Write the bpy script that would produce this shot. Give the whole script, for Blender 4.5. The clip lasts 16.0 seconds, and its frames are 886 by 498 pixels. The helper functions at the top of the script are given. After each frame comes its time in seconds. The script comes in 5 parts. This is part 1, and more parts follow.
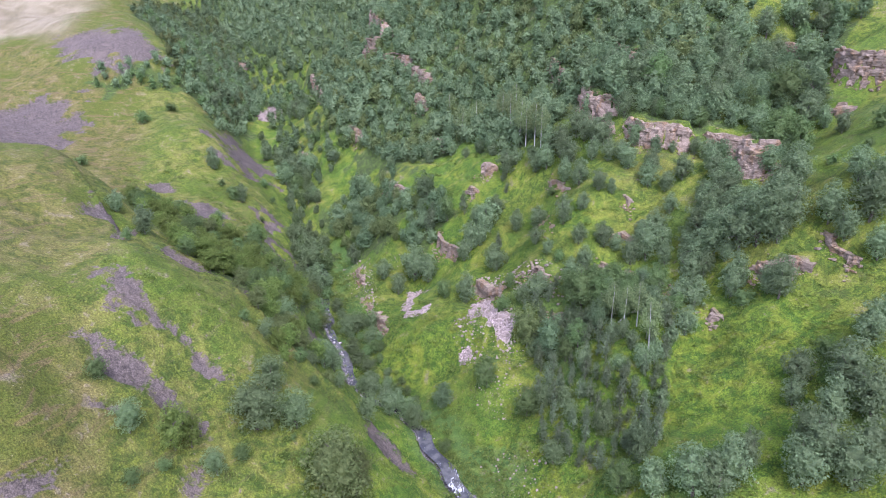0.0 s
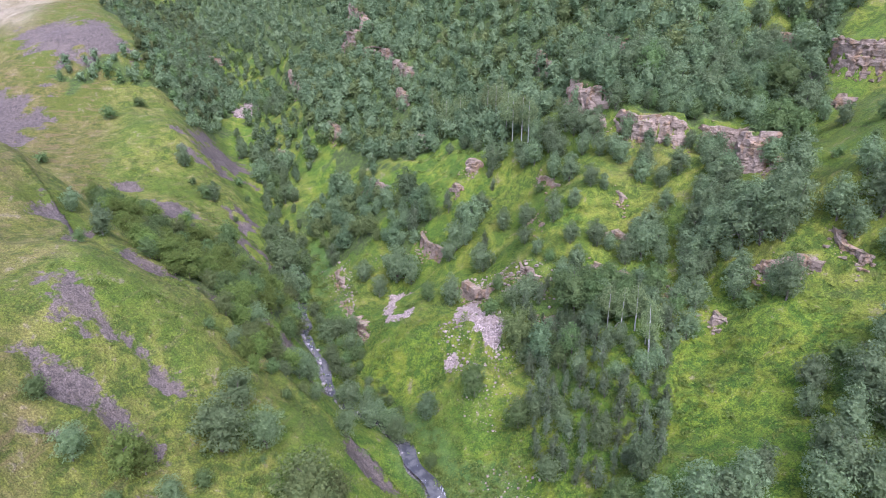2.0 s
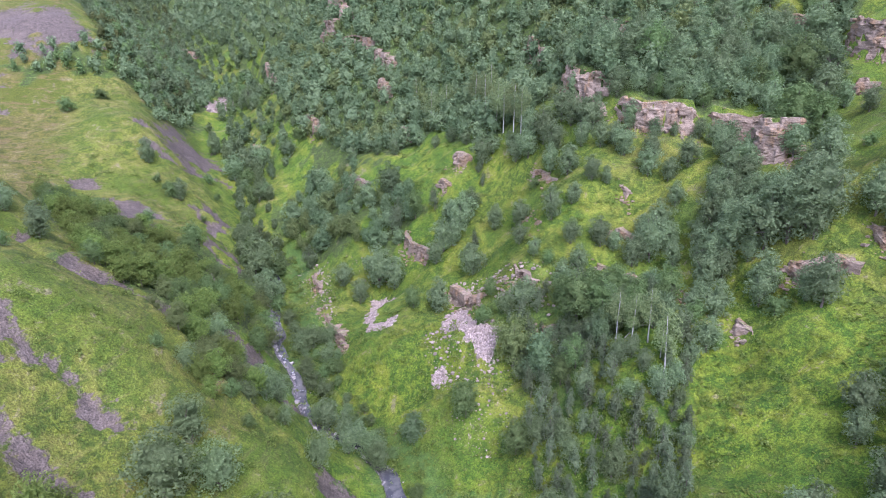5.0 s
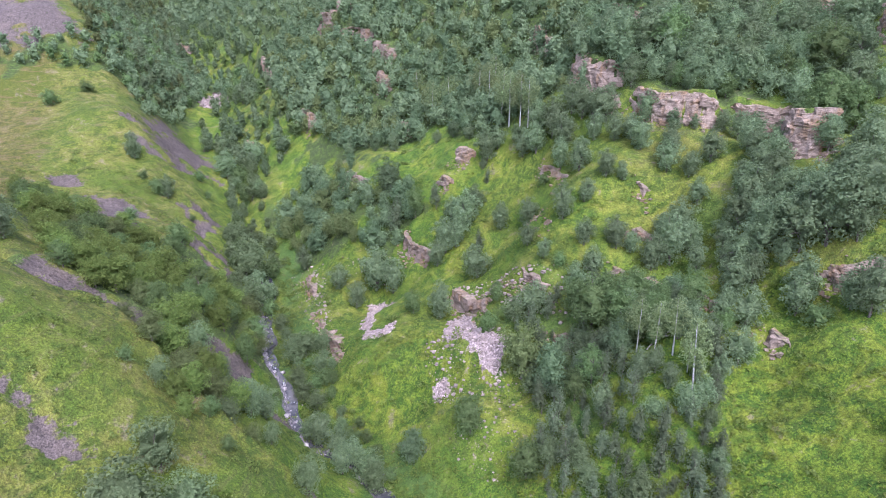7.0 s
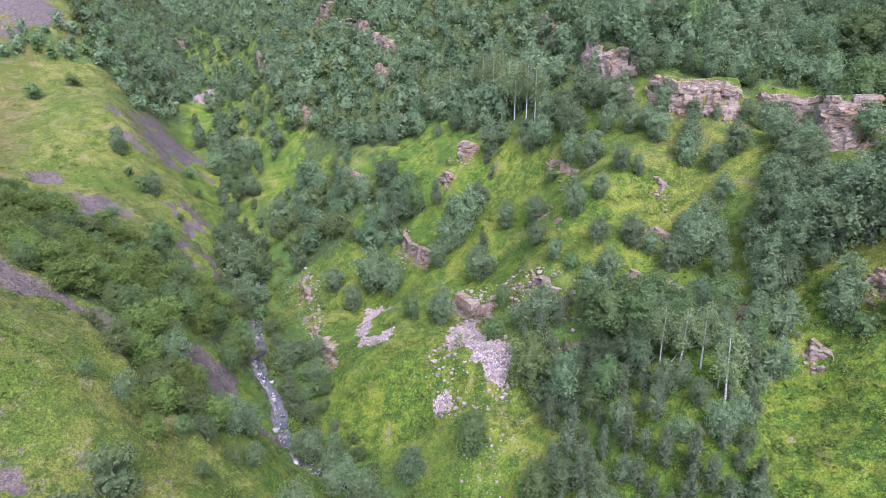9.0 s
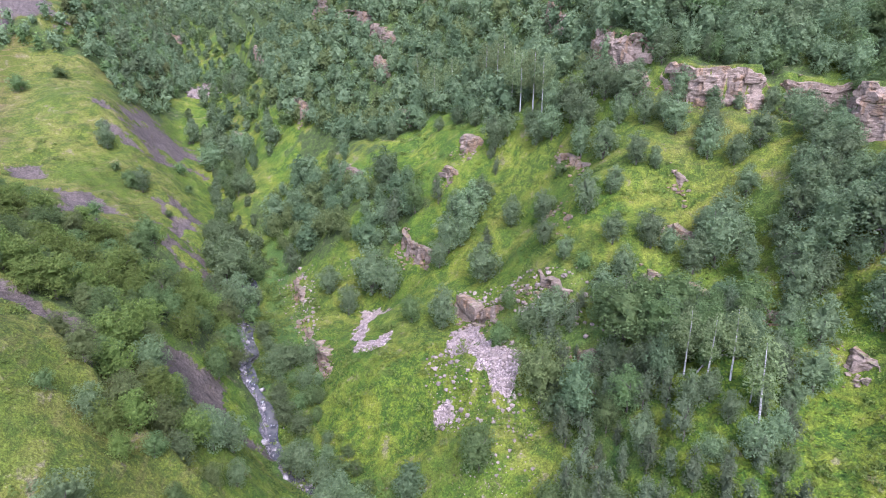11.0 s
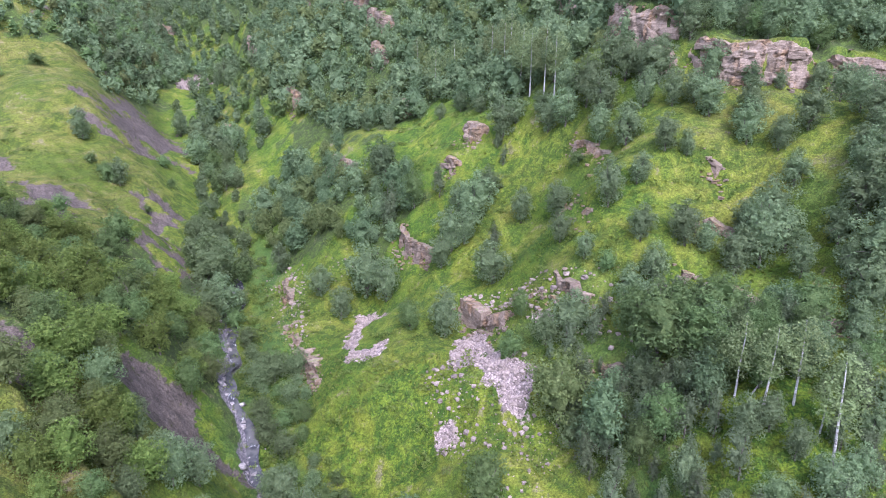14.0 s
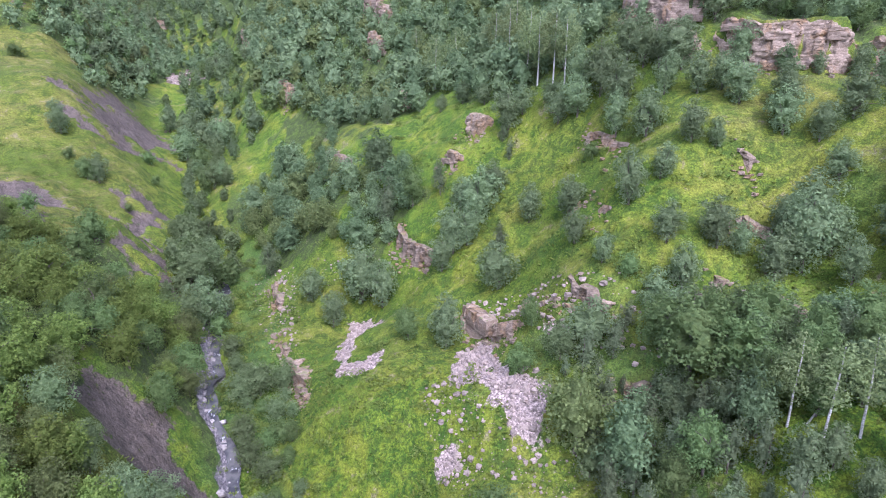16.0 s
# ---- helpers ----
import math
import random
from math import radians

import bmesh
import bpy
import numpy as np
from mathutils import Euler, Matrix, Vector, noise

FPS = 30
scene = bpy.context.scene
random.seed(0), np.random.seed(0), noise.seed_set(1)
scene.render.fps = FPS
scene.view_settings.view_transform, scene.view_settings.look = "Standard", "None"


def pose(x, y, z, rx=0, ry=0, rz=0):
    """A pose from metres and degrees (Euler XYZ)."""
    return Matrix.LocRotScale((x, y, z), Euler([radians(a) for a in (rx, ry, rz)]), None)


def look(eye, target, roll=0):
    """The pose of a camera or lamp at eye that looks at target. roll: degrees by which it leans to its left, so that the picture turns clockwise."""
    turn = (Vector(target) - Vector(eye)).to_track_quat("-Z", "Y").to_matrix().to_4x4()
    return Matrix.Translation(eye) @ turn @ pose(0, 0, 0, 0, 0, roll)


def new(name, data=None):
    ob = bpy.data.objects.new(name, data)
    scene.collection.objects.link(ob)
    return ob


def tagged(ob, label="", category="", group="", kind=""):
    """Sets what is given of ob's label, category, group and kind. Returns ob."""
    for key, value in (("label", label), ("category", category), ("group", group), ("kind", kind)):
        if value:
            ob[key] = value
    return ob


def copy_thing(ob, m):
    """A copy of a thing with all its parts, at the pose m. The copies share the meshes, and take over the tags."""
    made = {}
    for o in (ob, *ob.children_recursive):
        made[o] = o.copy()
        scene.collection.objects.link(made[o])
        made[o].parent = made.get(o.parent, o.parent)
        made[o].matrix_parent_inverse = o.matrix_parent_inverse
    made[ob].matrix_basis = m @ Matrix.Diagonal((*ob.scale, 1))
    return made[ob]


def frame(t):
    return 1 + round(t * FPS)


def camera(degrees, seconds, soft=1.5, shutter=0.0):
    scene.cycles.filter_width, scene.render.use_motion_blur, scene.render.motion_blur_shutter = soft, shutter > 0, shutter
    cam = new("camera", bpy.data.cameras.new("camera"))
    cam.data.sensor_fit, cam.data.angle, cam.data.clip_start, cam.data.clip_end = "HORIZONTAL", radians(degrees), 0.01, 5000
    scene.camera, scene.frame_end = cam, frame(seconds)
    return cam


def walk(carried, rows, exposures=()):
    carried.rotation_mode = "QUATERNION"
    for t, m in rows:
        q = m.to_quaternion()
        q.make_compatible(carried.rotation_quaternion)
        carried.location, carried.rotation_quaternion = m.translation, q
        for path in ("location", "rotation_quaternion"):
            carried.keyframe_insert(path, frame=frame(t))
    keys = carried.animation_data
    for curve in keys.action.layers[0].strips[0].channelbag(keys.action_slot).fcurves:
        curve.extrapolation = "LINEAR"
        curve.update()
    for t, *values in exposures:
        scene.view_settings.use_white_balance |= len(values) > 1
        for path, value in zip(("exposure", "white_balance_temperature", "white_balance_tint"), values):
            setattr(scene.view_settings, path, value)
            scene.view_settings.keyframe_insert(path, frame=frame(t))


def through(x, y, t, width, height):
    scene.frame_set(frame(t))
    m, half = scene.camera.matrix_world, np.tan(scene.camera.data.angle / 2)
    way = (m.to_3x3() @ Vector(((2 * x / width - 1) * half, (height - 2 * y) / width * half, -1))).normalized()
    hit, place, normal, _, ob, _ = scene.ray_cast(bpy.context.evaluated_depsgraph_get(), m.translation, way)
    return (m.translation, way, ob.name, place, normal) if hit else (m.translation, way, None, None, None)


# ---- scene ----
# The camera sinks along its own line of sight into the gorge.
cam = camera(71.9, 16.0, 1.0)
PATH = [
    (0.0, pose(0.00, -2.68, 118.77, 74.00, 0.11, 0.38)),
    (0.5, pose(0.00, 0.00, 118.00, 74.00, -0.00, 0.00)),
    (1.0, pose(-0.09, 2.66, 117.14, 74.00, -0.01, -0.41)),
    (1.5, pose(-0.18, 5.45, 116.44, 74.00, -0.03, -0.82)),
    (2.0, pose(-0.27, 8.42, 115.68, 74.00, 0.05, -1.26)),
    (2.5, pose(-0.27, 11.38, 114.92, 74.00, -0.00, -1.46)),
    (3.0, pose(-0.27, 14.35, 114.17, 74.01, 0.04, -1.68)),
    (3.5, pose(-0.27, 17.40, 113.38, 74.01, 0.03, -2.09)),
    (4.0, pose(-0.18, 20.34, 112.54, 74.01, 0.04, -2.40)),
    (6.5, pose(0.09, 35.40, 108.88, 73.92, 0.05, -2.72)),
    (7.0, pose(0.09, 38.45, 108.10, 73.92, -0.02, -2.60)),
    (7.5, pose(0.18, 41.42, 107.34, 73.92, -0.02, -2.60)),
    (8.0, pose(0.18, 44.27, 106.52, 73.92, -0.02, -2.60)),
    (8.5, pose(0.36, 47.04, 105.73, 73.91, 0.01, -2.50)),
    (9.0, pose(0.54, 49.92, 105.00, 73.91, 0.01, -2.50)),
    (11.5, pose(0.81, 61.82, 101.12, 73.91, -0.06, -2.38)),
    (12.0, pose(0.81, 64.22, 100.33, 73.91, -0.06, -2.38)),
    (12.5, pose(0.90, 66.81, 99.59, 73.81, -0.06, -2.38)),
    (13.0, pose(1.08, 69.50, 98.82, 73.81, -0.06, -2.38)),
    (13.5, pose(1.17, 72.26, 98.03, 73.81, -0.03, -2.28)),
    (14.0, pose(1.26, 75.03, 97.23, 73.81, -0.03, -2.28)),
    (14.5, pose(1.35, 77.83, 96.53, 73.81, -0.03, -2.28)),
    (15.0, pose(1.35, 80.77, 95.68, 73.81, -0.03, -2.28)),
    (15.5, pose(1.53, 83.73, 94.93, 73.81, -0.03, -2.28)),
    (16.0, pose(1.53, 86.72, 94.26, 73.81, -0.03, -2.28)),
]
walk(cam, PATH, exposures=[(0, 2.08, 5420, 29), (8, 2.17, 5420, 29), (16, 2.19, 5420, 28)])

# ---- light: a bright, thinly overcast day ----
SUN_ELEVATION, SUN_FROM = 50, 168     # degrees; compass bearing from which the sun shines (y is north)
world = bpy.data.worlds.new("sky")
scene.world = world
world.use_nodes = True
wn = world.node_tree.nodes
sky = wn.new("ShaderNodeTexSky")
sky.sky_type = "NISHITA"
sky.sun_disc = False
sky.sun_elevation = radians(SUN_ELEVATION)
sky.sun_rotation = radians(SUN_FROM)
sky.altitude, sky.air_density, sky.dust_density, sky.ozone_density = 1400, 1.0, 4.0, 1.0
wn["Background"].inputs["Strength"].default_value = 0.15
veil = wn.new("ShaderNodeRGBToBW")        # thin cloud greys the blue of the sky
thin_cloud = wn.new("ShaderNodeMix")
thin_cloud.data_type = "RGBA"
thin_cloud.inputs[0].default_value = 0.6
world.node_tree.links.new(sky.outputs[0], veil.inputs[0])
world.node_tree.links.new(sky.outputs[0], thin_cloud.inputs[6])
world.node_tree.links.new(veil.outputs[0], thin_cloud.inputs[7])
world.node_tree.links.new(thin_cloud.outputs[2], wn["Background"].inputs["Color"])
sun = bpy.data.lights.new("sun", "SUN")
sun.energy, sun.angle, sun.color = 1.15, radians(24), (1.0, 0.96, 0.90)
sun_ob = new("sun", sun)
a = radians(SUN_FROM)
sun_ob.matrix_world = look((300 * math.sin(a), 300 * math.cos(a), 400), (300 * math.sin(a) - math.sin(a) * math.cos(radians(SUN_ELEVATION)), 300 * math.cos(a) - math.cos(a) * math.cos(radians(SUN_ELEVATION)), 400 - math.sin(radians(SUN_ELEVATION))))


# ---- materials ----
class Nodes:
    """A small builder for node materials."""

    def __init__(self, name, roughness=0.9):
        self.mat = bpy.data.materials.new(name)
        self.mat.use_nodes = True
        self.tree = self.mat.node_tree
        self.bsdf = self.tree.nodes["Principled BSDF"]
        self.bsdf.inputs["Roughness"].default_value = roughness
        self.bsdf.inputs["Specular IOR Level"].default_value = 0.25

    def add(self, kind, **values):
        node = self.tree.nodes.new(kind)
        if "operation" in values:
            node.operation = values["operation"]
        if "data_type" in values:
            node.data_type = values["data_type"]
        if "attribute_name" in values:
            node.attribute_name = values["attribute_name"]
        if "feature" in values:
            node.feature = values["feature"]
        if "interpolation_type" in values:
            node.interpolation_type = values["interpolation_type"]
        return node

    def link(self, out, into):
        self.tree.links.new(out, into)

    def value(self, socket, v):
        if hasattr(v, "is_linked"):
            self.link(v, socket)
        else:
            socket.default_value = v

    def place(self):
        return self.add("ShaderNodeNewGeometry").outputs["Position"]

    def noise(self, size, detail=4.0, rough=0.6, stretch=None, warp=0.0):
        n = self.add("ShaderNodeTexNoise")
        n.inputs["Scale"].default_value = 1.0 / size
        n.inputs["Detail"].default_value = detail
        n.inputs["Roughness"].default_value = rough
        n.inputs["Distortion"].default_value = warp
        where = self.place()
        if stretch:
            m = self.add("ShaderNodeMapping")
            m.inputs["Scale"].default_value = stretch
            self.link(where, m.inputs["Vector"])
            where = m.outputs["Vector"]
        self.link(where, n.inputs["Vector"])
        return n.outputs["Fac"]

    def cells(self, size, feature="F1"):
        n = self.add("ShaderNodeTexVoronoi", feature=feature)
        n.inputs["Scale"].default_value = 1.0 / size
        self.link(self.place(), n.inputs["Vector"])
        return n

    def math(self, op, a, b=0.0):
        n = self.add("ShaderNodeMath", operation=op)
        self.value(n.inputs[0], a)
        self.value(n.inputs[1], b)
        return n.outputs[0]

    def ramp(self, v, low, high, to_low=0.0, to_high=1.0):
        n = self.add("ShaderNodeMapRange", interpolation_type="SMOOTHSTEP")
        self.value(n.inputs["Value"], v)
        for key, x in (("From Min", low), ("From Max", high), ("To Min", to_low), ("To Max", to_high)):
            n.inputs[key].default_value = x
        return n.outputs["Result"]

    def mix(self, fac, a, b):
        n = self.add("ShaderNodeMix", data_type="RGBA")
        self.value(n.inputs[0], fac)
        for socket, c in ((n.inputs[6], a), (n.inputs[7], b)):
            if hasattr(c, "is_linked"):
                self.link(c, socket)
            else:
                socket.default_value = (*c, 1)
        return n.outputs[2]

    def vary(self, colour, fac, amount):
        """Lighten and darken a colour by fac (0..1, middle 0.5)."""
        n = self.add("ShaderNodeHueSaturation")
        self.link(colour, n.inputs["Color"])
        self.link(self.math("ADD", self.math("MULTIPLY", fac, 2 * amount), 1 - amount), n.inputs["Value"])
        return n.outputs["Color"]

    def bump(self, height, strength, distance):
        n = self.add("ShaderNodeBump")
        n.inputs["Strength"].default_value = strength
        n.inputs["Distance"].default_value = distance
        self.link(height, n.inputs["Height"])
        self.link(n.outputs["Normal"], self.bsdf.inputs["Normal"])

    def colour(self, c):
        self.value(self.bsdf.inputs["Base Color"], c if hasattr(c, "is_linked") else (*c, 1))
        return self.mat


def ground_material():
    m = Nodes("meadow_and_shale", 0.95)
    zone = m.add("ShaderNodeAttribute", attribute_name="zone")
    split = m.add("ShaderNodeSeparateColor")
    m.link(zone.outputs["Color"], split.inputs["Color"])
    scar, scree, dry = split.outputs[0], split.outputs[1], split.outputs[2]
    zone2 = m.add("ShaderNodeAttribute", attribute_name="cover")
    split2 = m.add("ShaderNodeSeparateColor")
    m.link(zone2.outputs["Color"], split2.inputs["Color"])
    wood, bed, herb = split2.outputs[0], split2.outputs[1], split2.outputs[2]
    fine, clump, patch, wide = m.noise(0.35, 5, 0.7), m.noise(1.6, 4, 0.65, None, 0.6), m.noise(7, 4, 0.6, None, 0.8), m.noise(32, 3, 0.55)
    # lush grass, from dark herb leaves to bright blades
    lush = m.mix(m.ramp(clump, 0.40, 0.60), (0.040, 0.078, 0.008), (0.116, 0.162, 0.013))
    lush = m.mix(m.ramp(patch, 0.44, 0.66, 0, 0.8), lush, (0.165, 0.184, 0.018))
    lush = m.mix(m.ramp(wide, 0.44, 0.62, 0, 0.55), lush, (0.066, 0.125, 0.012))
    herbs = m.noise(0.8, 3, 0.5, None, 1.5)
    lush = m.mix(m.math("MULTIPLY", m.ramp(herbs, 0.50, 0.60), m.ramp(patch, 0.58, 0.42, 0, 0.85)), lush, (0.031, 0.073, 0.009))
    tall = m.noise(2.6, 4, 0.6, None, 1.2)
    lush = m.mix(m.ramp(tall, 0.56, 0.64, 0, 0.6), lush, (0.050, 0.076, 0.013))
    # drier turf of the spur and its plateau
    turf = m.mix(m.ramp(clump, 0.36, 0.66), (0.052, 0.062, 0.011), (0.120, 0.112, 0.022))
    turf = m.mix(m.ramp(patch, 0.44, 0.64, 0, 0.8), turf, (0.155, 0.122, 0.045))
    turf = m.mix(m.ramp(wide, 0.46, 0.60, 0, 0.75), turf, (0.072, 0.090, 0.010))
    strips = m.noise(5.0, 5, 0.65, (0.5, 0.5, 3.5), 0.8)
    turf = m.mix(m.ramp(strips, 0.53, 0.62, 0, 0.75), turf, (0.139, 0.100, 0.045))
    turf = m.mix(m.ramp(m.noise(0.9, 3, 0.55, None, 1.0), 0.53, 0.63, 0, 0.4), turf, (0.055, 0.065, 0.015))
    flowers = m.cells(0.9)
    turf = m.mix(m.math("MULTIPLY", m.ramp(flowers.outputs["Distance"], 0.16, 0.05), m.ramp(patch, 0.5, 0.6)), turf, (0.285, 0.246, 0.145))
    col = m.mix(dry, lush, turf)
    # ripe hay on the high plateau
    hay = m.mix(m.ramp(m.noise(12, 4, 0.6, (1, 0.4, 1), 0.5), 0.35, 0.65), (0.166, 0.137, 0.076), (0.245, 0.205, 0.133))
    col = m.mix(zone.outputs["Alpha"], col, hay)
    col = m.mix(m.ramp(m.math("ADD", herb, m.math("MULTIPLY", m.math("SUBTRACT", clump, 0.5), 0.9)), 0.35, 0.7, 0, 0.55), col, (0.060, 0.110, 0.030))
    # litter and low shade plants under the trees
    floor = m.mix(m.ramp(clump, 0.38, 0.66), (0.040, 0.055, 0.018), (0.075, 0.115, 0.020))
    col = m.mix(m.ramp(m.math("ADD", wood, m.math("MULTIPLY", m.math("SUBTRACT", clump, 0.5), 0.6)), 0.3, 0.75), col, floor)
    # stray earth where the turf is thin
    bare = m.ramp(m.math("ADD", m.math("MULTIPLY", patch, 0.6), m.math("MULTIPLY", clump, 0.5)), 0.63, 0.70, 0, 0.55)
    col = m.mix(bare, col, (0.190, 0.150, 0.110))
    # shale, with runnels down the slope
    runs = m.noise(1.1, 5, 0.6, (1.0, 1.0, 0.4), 0.5)
    shale = m.mix(m.ramp(runs, 0.2, 0.8), (0.056, 0.045, 0.039), (0.145, 0.115, 0.098))
    shale = m.mix(m.ramp(patch, 0.5, 0.66, 0, 0.5), shale, (0.150, 0.115, 0.092))
    ragged = m.math("ADD", scar, m.math("ADD", m.math("MULTIPLY", m.math("SUBTRACT", clump, 0.5), 1.4), m.math("ADD", m.math("MULTIPLY", m.math("SUBTRACT", runs, 0.5), 1.5), m.math("MULTIPLY", m.math("SUBTRACT", strips, 0.5), 1.3))))
    col = m.mix(m.ramp(ragged, 0.36, 0.70), col, shale)
    # small loose stone
    chips = m.cells(0.55)
    stone = m.vary(m.mix(m.ramp(fine, 0.35, 0.65), (0.22, 0.172, 0.155), (0.34, 0.270, 0.240)), chips.outputs["Color"], 0.4)
    col = m.mix(m.ramp(m.math("ADD", scree, m.math("MULTIPLY", m.math("SUBTRACT", clump, 0.5), 0.7)), 0.45, 0.55), col, stone)
    # wet gravel of the stream bed
    pebbles = m.cells(0.45)
    gravel = m.vary(m.mix(m.ramp(fine, 0.3, 0.7), (0.090, 0.079, 0.101), (0.240, 0.215, 0.205)), pebbles.outputs["Color"], 0.5)
    col = m.mix(m.ramp(m.math("ADD", bed, m.math("MULTIPLY", m.math("SUBTRACT", clump, 0.5), 0.8)), 0.42, 0.58), col, gravel)
    col = m.vary(m.vary(col, m.ramp(fine, 0.32, 0.68), 0.40), m.ramp(m.noise(0.16, 3, 0.6), 0.35, 0.65), 0.25)
    rise = m.math("ADD", m.math("MULTIPLY", fine, 0.35), m.math("ADD", clump, m.math("MULTIPLY", runs, scar)))
    m.bump(rise, 0.9, 0.6)
    return m.colour(col)


def leaf_material(name, dark, light, through=0.5):
    """Leaves: a little light comes through, each spray and each tree has its own tone."""
    m = Nodes(name, 0.75)
    m.bsdf.inputs["Specular IOR Level"].default_value = 0.12
    island = m.add("ShaderNodeNewGeometry").outputs["Random Per Island"]
    tree = m.add("ShaderNodeObjectInfo").outputs["Random"]
    col = m.mix(m.math("ADD", m.math("MULTIPLY", island, 0.6), 0.12), dark, light)
    col = m.vary(col, tree, 0.24)
    hue = m.add("ShaderNodeHueSaturation")
    m.link(col, hue.inputs["Color"])
    m.link(m.math("ADD", m.math("MULTIPLY", tree, 0.024), 0.482), hue.inputs["Hue"])
    col = m.vary(hue.outputs["Color"], m.ramp(m.noise(0.5, 3, 0.7), 0.3, 0.7), 0.2)
    out = m.tree.nodes["Material Output"]
    thin = m.add("ShaderNodeBsdfTranslucent")
    m.link(col, thin.inputs["Color"])
    both = m.add("ShaderNodeMixShader")
    both.inputs[0].default_value = through
    m.link(m.bsdf.outputs[0], both.inputs[1])
    m.link(thin.outputs[0], both.inputs[2])
    m.link(both.outputs[0], out.inputs["Surface"])
    return m.colour(col)


def bark_material(name, dark, light, size=0.25, band=False):
    m = Nodes(name, 0.9)
    grain = m.noise(size, 5, 0.7, (1, 1, 3.0) if band else (1, 1, 0.25), 0.5)
    col = m.mix(m.ramp(grain, 0.35, 0.6), dark, light)
    m.bump(grain, 0.6, 0.05)
    return m.colour(m.vary(col, m.noise(1.5, 3), 0.3))


def rock_material():
    """Pale pinkish limestone with ochre stains, grey crusts and grass on its ledges."""
    m = Nodes("banded_limestone", 0.9)
    beds = m.noise(0.9, 6, 0.7, (0.35, 0.35, 2.6), 0.5)
    stain, crust = m.noise(2.6, 4, 0.6, (1, 1, 0.5), 0.6), m.noise(0.8, 5, 0.65)
    col = m.mix(m.ramp(beds, 0.3, 0.7), (0.172, 0.128, 0.096), (0.308, 0.236, 0.180))
    col = m.mix(m.ramp(stain, 0.47, 0.64, 0, 0.75), col, (0.275, 0.170, 0.090))
    col = m.mix(m.ramp(crust, 0.55, 0.70, 0, 0.6), col, (0.142, 0.121, 0.102))
    stone = m.add("ShaderNodeObjectInfo").outputs["Random"]
    col = m.vary(col, stone, 0.16)
    up = m.add("ShaderNodeSeparateXYZ")
    m.link(m.add("ShaderNodeNewGeometry").outputs["Normal"], up.inputs[0])
    turf = m.math("MULTIPLY", m.ramp(up.outputs[2], 0.8, 0.97), m.ramp(m.noise(1.4, 3), 0.52, 0.62))
    col = m.mix(m.math("MULTIPLY", turf, 0.7), col, (0.13, 0.17, 0.04))
    crack = m.add("ShaderNodeTexVoronoi", feature="DISTANCE_TO_EDGE")
    crack.inputs["Scale"].default_value = 1.0
    squash = m.add("ShaderNodeMapping")
    squash.inputs["Scale"].default_value = (0.42, 0.42, 1.3)
    m.link(m.place(), squash.inputs["Vector"])
    m.link(squash.outputs["Vector"], crack.inputs["Vector"])
    open_joint = m.math("MULTIPLY", m.ramp(crack.outputs["Distance"], 0.05, 0.0), m.ramp(stain, 0.42, 0.58))
    col = m.mix(m.math("MULTIPLY", open_joint, 0.75), col, (0.070, 0.056, 0.048))
    gaps = m.noise(0.45, 5, 0.75, (0.5, 0.5, 2.2), 0.8)
    col = m.mix(m.ramp(gaps, 0.60, 0.68, 0, 0.7), col, (0.085, 0.068, 0.056))
    col = m.vary(col, m.ramp(m.noise(0.3, 4, 0.7), 0.3, 0.7), 0.25)
    m.bump(m.math("SUBTRACT", m.math("ADD", beds, m.math("MULTIPLY", crust, 0.6)), open_joint), 1.0, 0.35)
    return m.colour(col)


def stone_material(name, dark, light):
    m = Nodes(name, 0.9)
    island = m.add("ShaderNodeNewGeometry").outputs["Random Per Island"]
    one = m.add("ShaderNodeObjectInfo").outputs["Random"]
    col = m.mix(m.ramp(m.noise(0.5, 5, 0.65), 0.3, 0.7), dark, light)
    col = m.vary(m.vary(col, island, 0.25), one, 0.2)
    m.bump(m.noise(0.22, 4), 0.6, 0.06)
    return m.colour(col)


def water_material():
    """Shallow running water, broken by white riffles."""
    m = Nodes("running_water", 0.12)
    m.bsdf.inputs["Specular IOR Level"].default_value = 0.35
    flow = m.noise(0.9, 5, 0.65, (1.3, 0.5, 1.0), 1.2)
    riffle = m.ramp(m.math("ADD", m.math("MULTIPLY", m.noise(5.5, 2), 0.55), m.math("MULTIPLY", flow, 0.6)), 0.67, 0.74)
    col = m.mix(m.ramp(m.noise(2.2, 3), 0.35, 0.65), (0.045, 0.045, 0.050), (0.11, 0.105, 0.10))
    col = m.mix(riffle, col, (0.50, 0.50, 0.51))
    m.link(m.ramp(riffle, 0, 1, 0.22, 0.7), m.bsdf.inputs["Roughness"])
    m.bump(flow, 0.7, 0.12)
    return m.colour(col)


